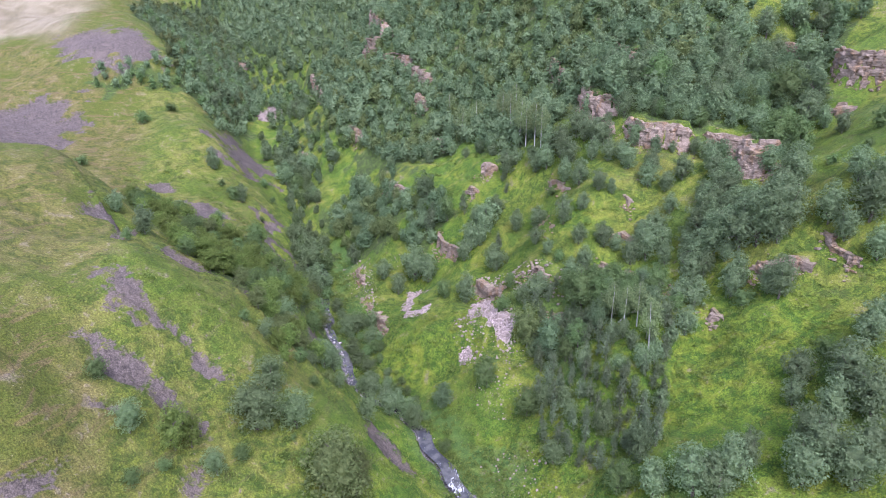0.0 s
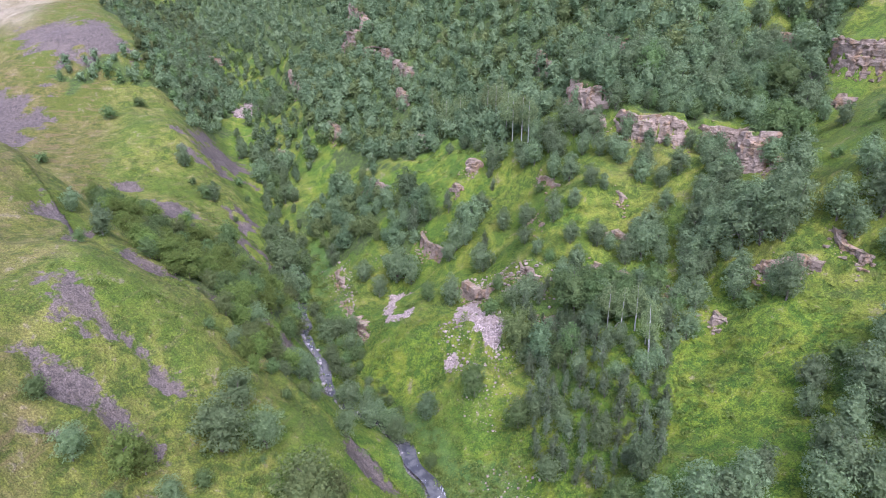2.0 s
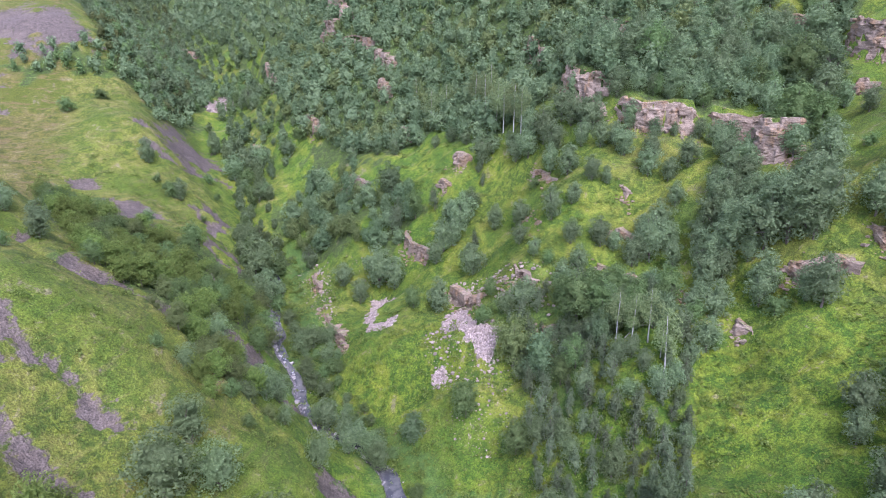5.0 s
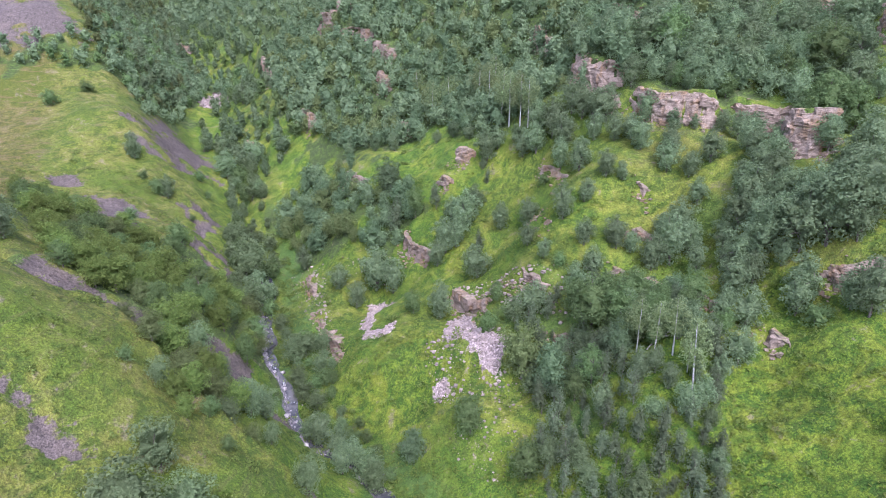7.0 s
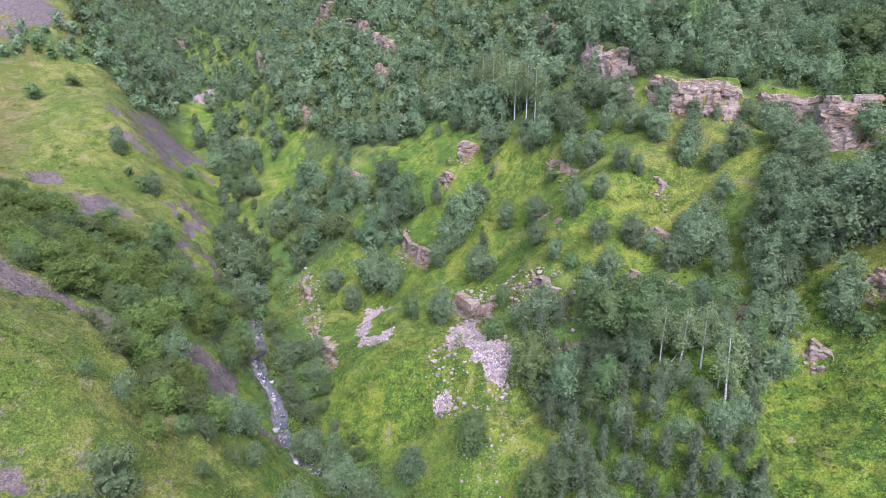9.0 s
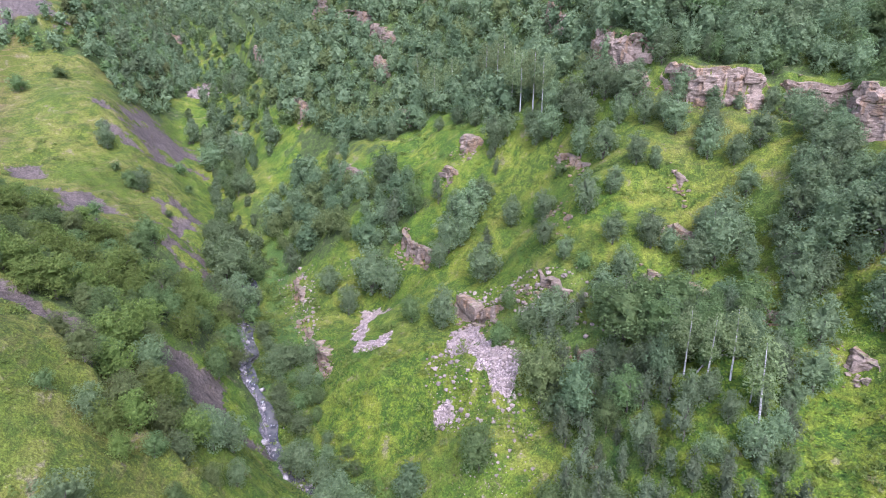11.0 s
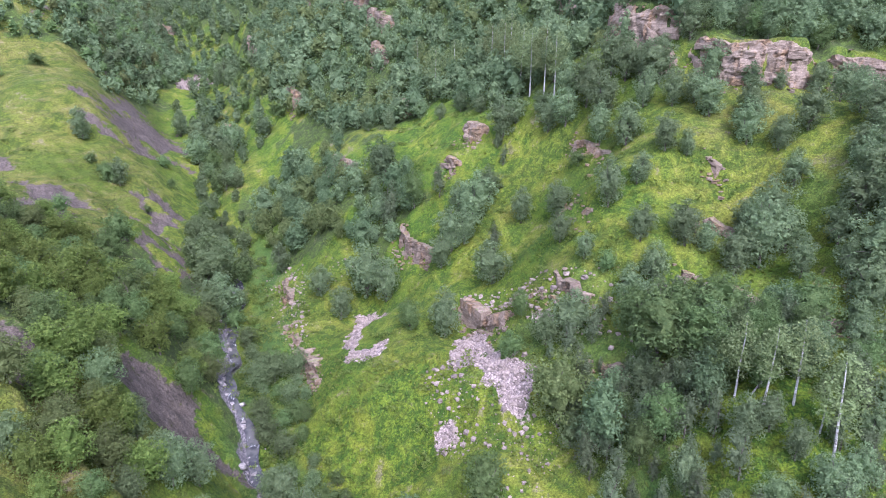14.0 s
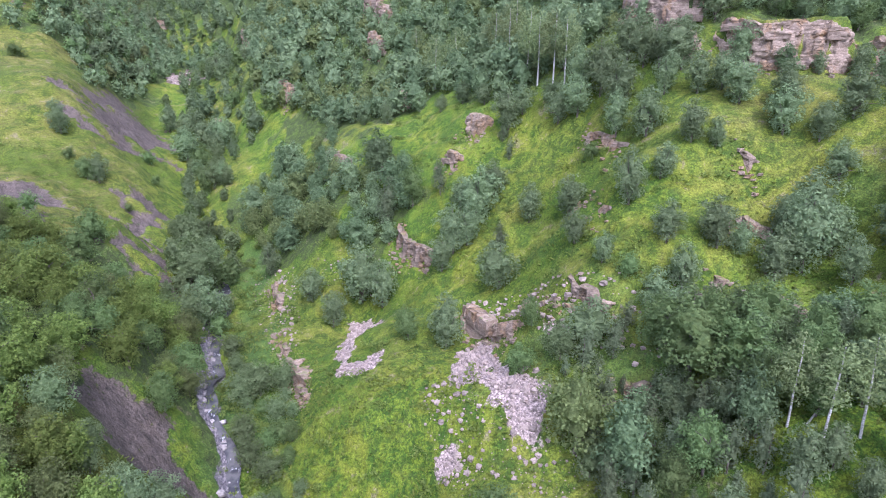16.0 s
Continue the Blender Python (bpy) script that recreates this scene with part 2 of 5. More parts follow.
M_GROUND, M_ROCK, M_WATER = ground_material(), rock_material(), water_material()
M_STONE = stone_material("pale_pinkish_scree", (0.200, 0.159, 0.136), (0.355, 0.284, 0.242))
M_BOULDER = stone_material("grey_river_boulder", (0.16, 0.14, 0.135), (0.40, 0.36, 0.34))
M_BARK = bark_material("grey_brown_bark", (0.055, 0.045, 0.036), (0.17, 0.145, 0.12))
M_BIRCH = bark_material("white_birch_bark", (0.16, 0.14, 0.13), (0.55, 0.53, 0.50), 0.35, True)
M_DEAD = bark_material("bleached_dead_wood", (0.20, 0.18, 0.16), (0.42, 0.39, 0.36))
M_LEAF = {
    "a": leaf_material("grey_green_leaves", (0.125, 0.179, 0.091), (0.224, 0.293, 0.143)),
    "d": leaf_material("dark_green_leaves", (0.096, 0.146, 0.073), (0.172, 0.237, 0.113)),
    "l": leaf_material("fresh_green_leaves", (0.092, 0.150, 0.057), (0.175, 0.244, 0.088)),
    "o": leaf_material("olive_leaves", (0.100, 0.134, 0.052), (0.193, 0.224, 0.081)),
    "y": leaf_material("yellow_green_leaves", (0.108, 0.168, 0.042), (0.228, 0.288, 0.070)),
    "s": leaf_material("silvery_willow_leaves", (0.122, 0.175, 0.079), (0.208, 0.266, 0.123)),
    "w": leaf_material("light_birch_leaves", (0.150, 0.195, 0.085), (0.255, 0.310, 0.135)),
}
M_LEAF["n"] = leaf_material("grey_thicket_leaves", (0.111, 0.145, 0.080), (0.182, 0.227, 0.120))
M_HERB = leaf_material("meadow_herb_leaves", (0.125, 0.190, 0.040), (0.250, 0.300, 0.070), 0.5)


# ---- the land ----
# cross sections of the valley: heights at these offsets from the stream, station by station
OFFSETS = [-280, -190, -140, -112, -90, -74, -60, -48, -36, -25, -14, -5, 5, 14, 25, 36, 48, 60, 74, 90, 108, 130, 160, 210, 300]
STREAM = [(52, 17), (36, 52), (20, 87), (10, 107), (1, 129), (-4, 143), (-14, 159), (-24, 170), (-31, 178), (-36, 187), (-42, 201), (-47, 214), (-50, 231), (-56, 256), (-64, 280), (-74, 305), (-86, 334), (-100, 369), (-112, 403), (-126, 442), (-150, 496), (-185, 563), (-250, 688), (-330, 845)]
STATIONS, HEIGHTS = [], []


def section(y, *heights):
    STATIONS.append(y)
    HEIGHTS.append(heights)


section(16, 98, 74, 53, 38, 25, 17, 11, 7, 5, 4, 6, 9, 15, 21, 29, 37, 47, 56, 66, 77, 88, 100, 116, 140, 182)
section(56, 112, 92, 77, 62, 46, 35, 27, 21, 16, 12, 9, 9, 13, 20, 28, 38, 48, 59, 70, 81, 93, 106, 122, 146, 189)
section(86, 120, 102, 89, 79, 66, 52, 42, 35, 27, 21, 18, 18, 23, 31, 39, 45, 50, 57, 66, 78, 91, 106, 124, 150, 194)
section(104, 124, 107, 95, 84, 73, 64, 52, 45, 38, 29, 21, 17, 20, 27, 36, 45, 49, 53, 62, 74, 88, 104, 124, 152, 196)
section(120, 127, 109, 99, 86, 79, 74, 62, 54, 46, 38, 27, 21, 21, 26, 33, 39, 44, 53, 63, 73, 88, 104, 124, 153, 199)
section(134, 129, 110, 101, 88, 81, 80, 71, 62, 51, 42, 29, 22, 22, 25, 34, 43, 51, 51, 64, 75, 91, 107, 125, 154, 201)
section(146, 131, 110, 103, 92, 82, 81, 73, 67, 56, 42, 30, 24, 23, 27, 32, 40, 54, 59, 63, 80, 96, 109, 124, 154, 203)
section(158, 133, 111, 103, 98, 89, 80, 72, 67, 57, 44, 29, 23, 22, 27, 37, 39, 46, 60, 61, 78, 90, 107, 122, 152, 203)
section(170, 134, 113, 102, 101, 95, 85, 74, 65, 58, 48, 33, 22, 21, 24, 31, 43, 49, 57, 64, 69, 89, 97, 116, 148, 201)
section(182, 134, 114, 101, 99, 99, 87, 75, 66, 58, 52, 42, 29, 21, 27, 36, 42, 48, 61, 72, 72, 87, 91, 108, 145, 200)
section(194, 134, 114, 99, 95, 96, 86, 72, 63, 58, 55, 47, 33, 26, 28, 38, 42, 44, 54, 75, 85, 92, 91, 103, 143, 200)
section(206, 133, 114, 97, 90, 87, 80, 68, 61, 55, 51, 45, 34, 26, 29, 34, 42, 47, 54, 65, 85, 96, 101, 107, 143, 201)
section(220, 132, 112, 94, 86, 79, 72, 67, 63, 62, 53, 42, 34, 28, 34, 34, 36, 48, 59, 68, 87, 104, 116, 114, 145, 202)
section(236, 130, 109, 92, 82, 75, 69, 67, 65, 61, 59, 48, 37, 31, 34, 40, 45, 56, 69, 79, 96, 111, 129, 126, 150, 205)
section(256, 128, 105, 91, 82, 76, 71, 67, 66, 60, 52, 45, 39, 34, 37, 47, 59, 68, 75, 86, 97, 109, 133, 146, 164, 209)
section(278, 128, 102, 93, 86, 82, 80, 78, 73, 68, 62, 51, 44, 38, 41, 51, 65, 75, 79, 87, 99, 112, 134, 161, 184, 215)
section(302, 132, 101, 98, 94, 90, 90, 93, 91, 81, 68, 57, 50, 53, 55, 60, 67, 76, 81, 90, 104, 120, 142, 171, 200, 226)
section(332, 142, 106, 111, 113, 107, 100, 99, 95, 86, 76, 67, 62, 61, 64, 70, 78, 87, 96, 107, 117, 131, 156, 185, 215, 243)
section(368, 159, 128, 133, 138, 139, 134, 124, 110, 93, 79, 69, 69, 73, 77, 85, 95, 106, 117, 124, 135, 152, 174, 202, 230, 264)
section(412, 176, 149, 152, 156, 155, 146, 135, 122, 108, 97, 88, 85, 86, 89, 95, 103, 114, 125, 139, 153, 169, 190, 217, 248, 287)
section(470, 196, 167, 157, 154, 147, 140, 131, 123, 115, 108, 102, 98, 95, 94, 97, 108, 124, 138, 151, 164, 178, 197, 224, 263, 311)
section(550, 220, 207, 197, 188, 177, 167, 156, 146, 136, 129, 125, 125, 127, 131, 136, 142, 149, 157, 167, 178, 191, 206, 228, 267, 322)
section(660, 249, 229, 219, 212, 204, 196, 187, 178, 169, 162, 157, 155, 155, 156, 159, 163, 169, 176, 185, 195, 207, 221, 240, 270, 319)
section(820, 314, 301, 292, 285, 279, 274, 268, 264, 258, 254, 249, 245, 241, 237, 233, 229, 225, 222, 221, 221, 226, 236, 254, 284, 328)
section(1050, 464, 451, 442, 435, 429, 424, 418, 414, 408, 404, 399, 395, 391, 387, 383, 379, 375, 372, 371, 371, 376, 386, 404, 434, 478)
# bare shale scars, in plan
SCARS = []
SCARS.append([(-77.5, 125.9), (-73.1, 124.1), (-68.3, 122.1), (-65.1, 119.4), (-59.9, 118.9), (-61.0, 117.3), (-67.0, 116.3), (-69.6, 117.4), (-72.8, 119.5)])
SCARS.append([(-72.6, 110.5), (-71.3, 111.0), (-66.6, 108.7), (-62.1, 107.7), (-57.9, 106.9), (-57.6, 104.0), (-60.1, 103.1), (-64.1, 104.1), (-68.6, 106.4), (-71.0, 106.7)])
SCARS.append([(-67.0, 98.9), (-64.2, 98.7), (-60.5, 98.8), (-60.5, 97.1), (-63.3, 97.0), (-66.2, 96.9)])
SCARS.append([(-57.3, 118.0), (-55.0, 119.1), (-49.5, 116.9), (-47.0, 114.0), (-48.9, 112.4), (-53.2, 113.3), (-55.7, 115.0)])
SCARS.append([(-66.5, 74.9), (-65.7, 77.5), (-63.9, 80.5), (-62.6, 82.0), (-61.8, 78.7), (-62.9, 74.8), (-65.5, 73.0)])
SCARS.append([(-48.6, 94.4), (-46.9, 95.1), (-43.7, 94.2), (-41.4, 92.4), (-43.1, 90.9), (-45.6, 91.5)])
SCARS.append([(-21.8, 135.6), (-18.9, 135.1), (-14.5, 132.7), (-8.9, 127.9), (-10.4, 123.4), (-15.3, 126.9), (-20.3, 129.3)])
SCARS.append([(-99.1, 163.4), (-95.4, 164.2), (-96.6, 173.7), (-78.3, 146.4), (-79.8, 144.5), (-89.4, 153.4), (-95.6, 157.9)])
SCARS.append([(-84.0, 156.0), (-78.0, 152.0), (-66.0, 156.0), (-58.0, 154.0), (-52.0, 149.0), (-51.0, 153.0), (-58.0, 160.0), (-68.0, 164.0), (-80.0, 165.0)])
SCARS.append([(-229.4, 317.9), (-217.2, 326.5), (-200.1, 322.5), (-187.1, 313.6), (-181.7, 302.5), (-178.3, 276.6), (-188.0, 252.0), (-215.0, 262.0), (-236.0, 290.0)])
SCARS.append([(-227.7, 367.7), (-224.7, 378.5), (-208.9, 381.4), (-187.3, 385.7), (-166.4, 372.4), (-158.3, 368.4), (-185.4, 350.0), (-210.0, 349.4)])
SCARS.append([(-117.3, 303.3), (-131.2, 361.2), (-123.3, 362.6), (-111.4, 365.2), (-95.0, 324.0), (-97.9, 297.8), (-106.6, 294.4)])
SCARS.append([(-90.7, 269.3), (-89.5, 284.7), (-77.8, 272.0), (-63.6, 238.2), (-63.8, 229.8), (-70.0, 231.6), (-86.1, 260.7)])
SCARS.append([(-114.9, 252.3), (-109.1, 253.7), (-95.0, 250.0), (-84.9, 229.2), (-92.0, 229.4), (-102.2, 234.1)])
SCARS.append([(-132.8, 262.8), (-123.8, 267.4), (-119.3, 260.7), (-126.2, 256.9)])
SCARS.append([(-54.6, 179.0), (-48.2, 182.7), (-43.1, 183.9), (-37.9, 178.8), (-35.0, 176.9), (-31.9, 179.5), (-31.3, 175.8), (-34.5, 169.9), (-38.6, 167.1), (-41.8, 163.0), (-46.0, 165.0), (-51.4, 169.4)])
SCARS.append([(-62.0, 118.6), (-60.2, 119.5), (-55.9, 119.0), (-55.7, 116.5), (-59.4, 117.2), (-61.5, 116.5)])
SCARS.append([(-59.2, 106.0), (-57.1, 106.7), (-52.1, 105.6), (-46.1, 102.8), (-44.1, 99.8), (-47.2, 100.8), (-52.8, 102.0), (-57.4, 103.2)])
# fields of loose stone
SCREES = []
SCREES.append([(7.8, 191.7), (12.9, 193.0), (15.1, 181.2), (15.9, 176.6), (20.3, 172.6), (20.4, 168.3), (19.3, 163.8), (17.2, 164.0), (15.8, 166.4), (14.9, 170.2), (12.7, 174.6), (10.1, 179.5), (6.9, 181.9)])
SCREES.append([(-17.3, 225.7), (-9.5, 223.1), (-7.9, 215.6), (-9.9, 208.5), (-12.6, 205.1), (-12.7, 198.1), (-10.0, 195.6), (-7.1, 197.3), (-7.0, 194.9), (-9.7, 192.1), (-14.2, 193.2), (-16.7, 208.9)])
SCREES.append([(21.3, 179.4), (23.7, 177.7), (24.5, 172.8), (22.9, 173.4), (21.4, 177.1)])
SCREES.append([(-133.7, 432.9), (-134.4, 470.7), (-123.5, 471.0), (-117.5, 442.7), (-122.0, 423.4), (-127.0, 418.6)])
SCREES.append([(3.5, 171.5), (7.4, 169.9), (8.0, 166.4), (6.3, 166.0), (4.1, 169.5)])
# meadow strewn with stones
STREWN = []
STREWN.append([(8.6, 205.4), (20.1, 196.9), (28.3, 181.7), (37.4, 174.2), (37.3, 169.6), (28.2, 175.7), (20.0, 180.3), (13.0, 197.6)])
STREWN.append([(39.5, 174.8), (55.4, 167.7), (56.1, 164.1), (45.8, 163.9), (39.6, 171.4)])
STREWN.append([(-50.3, 264.9), (-32.8, 250.0), (-23.3, 207.2), (-28.6, 206.0), (-39.9, 233.7)])
STREWN.append([(16.2, 168.0), (25.1, 163.9), (24.7, 157.8), (18.7, 153.5), (14.4, 160.7)])
STREWN.append([(-26.3, 245.5), (-6.6, 235.4), (-2.8, 225.0), (-21.4, 233.8)])
STREWN.append([(2.5, 181.5), (11.1, 173.7), (16.5, 167.4), (14.9, 165.2), (10.3, 165.3), (8.3, 161.1), (6.0, 163.2), (3.6, 170.1), (1.5, 176.8)])
STREWN.append([(7.3, 157.5), (18.9, 155.6), (21.2, 148.3), (18.0, 141.1), (13.0, 144.0), (5.9, 153.8)])
STREWN.append([(11.5, 135.7), (23.2, 127.0), (26.3, 113.5), (21.5, 114.8), (10.6, 121.6), (8.4, 131.8)])
STREWN.append([(2.0, 181.0), (6.9, 182.5), (15.2, 171.4), (19.1, 163.4), (20.3, 158.4), (6.0, 164.4), (2.8, 172.9)])
STREWN.append([(14.8, 201.4), (25.7, 182.1), (31.6, 176.5), (36.3, 171.3), (35.5, 163.0), (30.7, 168.4), (21.9, 180.1), (12.3, 199.0)])
STREWN.append([(-41.3, 259.3), (-32.8, 246.0), (-27.3, 219.0), (-20.7, 198.3), (-25.0, 204.8), (-31.3, 218.6)])
# rock ledges: the foot of each face, and its height
LEDGES = []
LEDGES.append(([(-38.8, 249.6), (-33.6, 235.5)], 2.0))
LEDGES.append(([(-32.3, 222.8), (-27.6, 213.4)], 1.9))
LEDGES.append(([(-27.4, 212.5), (-21.5, 201.4)], 2.3))
LEDGES.append(([(-25.0, 207.6), (-20.2, 195.9)], 1.5))
LEDGES.append(([(51.0, 241.0), (52.2, 234.0), (54.0, 227.5), (59.5, 220.5)], 8.5))
LEDGES.append(([(61.5, 213.5), (64.0, 209.0), (67.2, 204.5), (71.5, 201.8), (76.0, 199.5), (81.0, 199.3)], 8.2))
LEDGES.append(([(83.5, 200.2), (88.5, 199.8), (95.0, 198.8), (101.0, 197.5)], 7.5))
LEDGES.append(([(86.5, 180.5), (85.2, 175.5), (88.0, 171.8), (92.0, 171.0)], 11.0))
LEDGES.append(([(89.4, 171.4), (92.1, 166.4)], 1.5))
LEDGES.append(([(131.3, 215.8), (132.4, 206.8), (138.1, 198.9)], 11.1))
LEDGES.append(([(123.8, 234.9), (130.7, 227.8)], 3.8))
LEDGES.append(([(114.7, 217.4), (119.6, 213.2)], 5.2))
LEDGES.append(([(104.3, 232.0), (113.3, 229.1)], 3.8))
LEDGES.append(([(122.4, 202.0), (129.4, 196.7)], 2.9))
LEDGES.append(([(-56.0, 419.4), (-37.8, 381.7), (-21.7, 360.7)], 7.9))
LEDGES.append(([(-54.3, 452.2), (-40.3, 393.1)], 13.3))
LEDGES.append(([(-21.6, 357.2), (-10.4, 338.7)], 7.1))
LEDGES.append(([(46.9, 290.6), (50.5, 272.6)], 6.8))
LEDGES.append(([(68.7, 256.4), (69.9, 233.6)], 4.1))
LEDGES.append(([(53.4, 235.4), (57.8, 214.0)], 2.0))
LEDGES.append(([(-56.6, 349.3), (-48.1, 335.6)], 7.2))
LEDGES.append(([(-17.7, 335.3), (-11.0, 324.1)], 5.6))
LEDGES.append(([(-8.5, 307.9), (-0.3, 289.3)], 3.4))
LEDGES.append(([(-4.0, 236.8), (-1.0, 229.5), (4.9, 219.8)], 4.2))
LEDGES.append(([(9.6, 202.2), (15.9, 192.3), (18.6, 182.6)], 3.5))
LEDGES.append(([(26.0, 181.7), (32.0, 174.0)], 2.6))
LEDGES.append(([(45.0, 173.5), (48.3, 171.7)], 2.5))
LEDGES.append(([(50.9, 169.8), (58.4, 164.3)], 1.6))
LEDGES.append(([(44.6, 167.9), (49.1, 164.1)], 1.8))
LEDGES.append(([(30.3, 167.6), (35.6, 161.8)], 2.1))
LEDGES.append(([(62.0, 159.0), (64.2, 154.2)], 1.9))
LEDGES.append(([(66.4, 144.1), (67.9, 138.0)], 1.6))
LEDGES.append(([(77.7, 145.5), (81.2, 140.8)], 3.2))
LEDGES.append(([(13.7, 249.5), (18.7, 242.0)], 4.4))
LEDGES.append(([(8.1, 243.6), (11.8, 238.2)], 3.2))
LEDGES.append(([(-28.7, 283.6), (-19.6, 267.1)], 4.2))
LEDGES.append(([(33.6, 206.8), (34.8, 187.7)], 2.2))
LEDGES.append(([(52.6, 182.0), (56.9, 178.3)], 2.0))
LEDGES.append(([(55.6, 190.0), (59.6, 188.0)], 1.8))
LEDGES.append(([(38.1, 219.0), (42.1, 205.9)], 1.5))
LEDGES.append(([(77.9, 144.3), (82.7, 140.8), (85.8, 137.0)], 3.4))
LEDGES.append(([(91.3, 142.0), (92.4, 136.9), (94.4, 130.7)], 1.9))
LEDGES.append(([(-87.6, 357.5), (-82.8, 355.8)], 6.7))
LEDGES.append(([(-185.2, 546.7), (-170.1, 539.8)], 6.5))
LEDGES.append(([(19.6, 192.7), (25.9, 179.6)], 1.8))
LEDGES.append(([(-54.0, 419.5), (-42.9, 393.9)], 8.8))
LEDGES.append(([(-103.7, 481.3), (-81.5, 413.6)], 5.3))
LEDGES.append(([(65.7, 249.4), (67.4, 235.6)], 3.7))
LEDGES.append(([(107.1, 229.4), (113.0, 227.9)], 3.5))
LEDGES.append(([(116.0, 222.7), (117.0, 211.4)], 3.6))
# single trees and bushes: place, height, kind
TREES = {}
TREES["meadow_left"] = [(-155.5, 314.3, 6.4, "b"), (-147.3, 331.2, 5.4, "b"), (-110.6, 285.6, 10.8, "a"), (-94.1, 272.1, 8.6, "a"), (-99.4, 274.5, 4.1, "b"), (-103.8, 275.7, 3.7, "b"), (-93.0, 305.0, 4.6, "b"), (-74.3, 227.5, 7.8, "b"), (-85.8, 291.0, 3.2, "b"), (-83.9, 311.4, 3.2, "b"), (-83.7, 266.0, 2.7, "b")]
TREES["valley"] = [(-78.5, 363.0, 6.8, "b"), (-67.9, 345.5, 8.2, "a"), (-78.4, 341.6, 12.3, "a"), (-81.5, 326.1, 8.4, "b"), (-88.3, 328.3, 12.6, "a"), (-109.0, 366.9, 11.0, "a"), (-99.4, 363.8, 7.8, "a"), (-102.4, 418.9, 14.3, "a"), (-94.1, 405.8, 8.7, "a"), (-58.4, 241.8, 15.4, "s"), (-51.5, 231.1, 13.8, "a"), (-55.0, 224.9, 9.4, "s"), (-67.3, 268.8, 10.3, "s"), (-66.3, 281.5, 7.2, "s"), (-72.1, 308.1, 9.2, "s"), (-68.2, 307.3, 7.8, "s"), (-82.5, 320.2, 6.8, "s"), (-73.3, 292.4, 7.5, "s"), (-70.8, 267.7, 6.8, "s"), (-60.5, 261.4, 9.0, "s"), (-48.7, 230.2, 5.9, "b"), (-43.7, 222.5, 5.7, "s"), (-36.0, 204.4, 7.8, "s"), (-32.9, 205.4, 7.9, "s")]
TREES["valley_b"] = [(-40.3, 214.4, 5.5, "s"), (-28.0, 205.8, 7.0, "s"), (-27.5, 196.3, 5.8, "s"), (-32.9, 192.0, 5.7, "s"), (-26.5, 183.4, 6.1, "s"), (-30.7, 187.1, 6.3, "s"), (-24.0, 170.7, 9.3, "a"), (-27.2, 173.8, 5.8, "s"), (-19.4, 166.2, 7.7, "a"), (-15.1, 162.8, 6.8, "a"), (-16.8, 155.2, 7.7, "a"), (-11.6, 156.7, 7.8, "s"), (-9.4, 152.0, 7.6, "s"), (-15.8, 169.4, 4.3, "b"), (-20.6, 135.5, 7.4, "s"), (-27.4, 189.7, 4.0, "b"), (-24.3, 189.6, 4.7, "b")]
TREES["meadow"] = [(-41.1, 255.8, 10.1, "a"), (-26.0, 233.1, 8.3, "a"), (-19.3, 223.8, 9.2, "a"), (-12.9, 228.9, 14.5, "a"), (-7.3, 222.5, 11.6, "a"), (-0.8, 197.6, 6.8, "l"), (6.5, 195.4, 10.7, "a"), (-1.8, 156.8, 8.1, "d"), (11.1, 153.1, 9.4, "l"), (17.2, 201.8, 10.0, "a"), (18.7, 210.4, 7.2, "n"), (14.2, 220.6, 12.7, "a"), (18.7, 224.3, 7.7, "a"), (9.0, 217.2, 10.8, "a"), (6.5, 215.4, 8.0, "a"), (12.1, 216.9, 8.9, "a"), (11.2, 225.7, 7.4, "a"), (6.8, 233.1, 8.7, "n"), (-8.8, 254.0, 13.1, "d"), (-6.6, 240.2, 12.5, "n"), (0.0, 236.9, 9.9, "l"), (22.8, 230.0, 5.6, "n"), (23.5, 237.3, 9.6, "a"), (33.3, 227.5, 8.4, "a")]
TREES["meadow_b"] = [(25.2, 213.9, 8.1, "a"), (31.8, 206.5, 8.3, "a"), (37.0, 187.0, 9.1, "a"), (42.7, 188.5, 6.2, "a"), (31.0, 180.0, 5.1, "a"), (29.0, 190.2, 6.1, "a"), (34.3, 176.5, 3.9, "b"), (41.0, 172.0, 7.6, "a"), (40.1, 177.3, 6.3, "a"), (41.2, 209.6, 8.7, "a"), (44.6, 202.0, 9.2, "a"), (48.9, 192.2, 7.2, "a"), (52.6, 190.6, 5.3, "a"), (59.1, 197.0, 8.5, "a"), (63.9, 190.3, 8.3, "a"), (67.9, 186.3, 6.6, "a"), (72.8, 186.0, 8.1, "a"), (54.1, 203.3, 7.7, "a"), (49.6, 208.1, 8.2, "a"), (47.4, 175.7, 8.0, "a"), (50.5, 174.9, 5.5, "a"), (54.3, 170.9, 8.3, "a"), (59.1, 172.3, 12.5, "a"), (63.5, 177.7, 8.6, "a")]
TREES["meadow_c"] = [(67.7, 179.6, 6.5, "a"), (62.7, 166.2, 6.8, "a"), (58.7, 178.1, 7.1, "a"), (63.8, 173.1, 8.2, "a"), (82.6, 193.0, 7.4, "a"), (63.9, 207.6, 8.0, "a"), (70.9, 210.2, 6.6, "a"), (84.0, 205.0, 6.3, "l")]
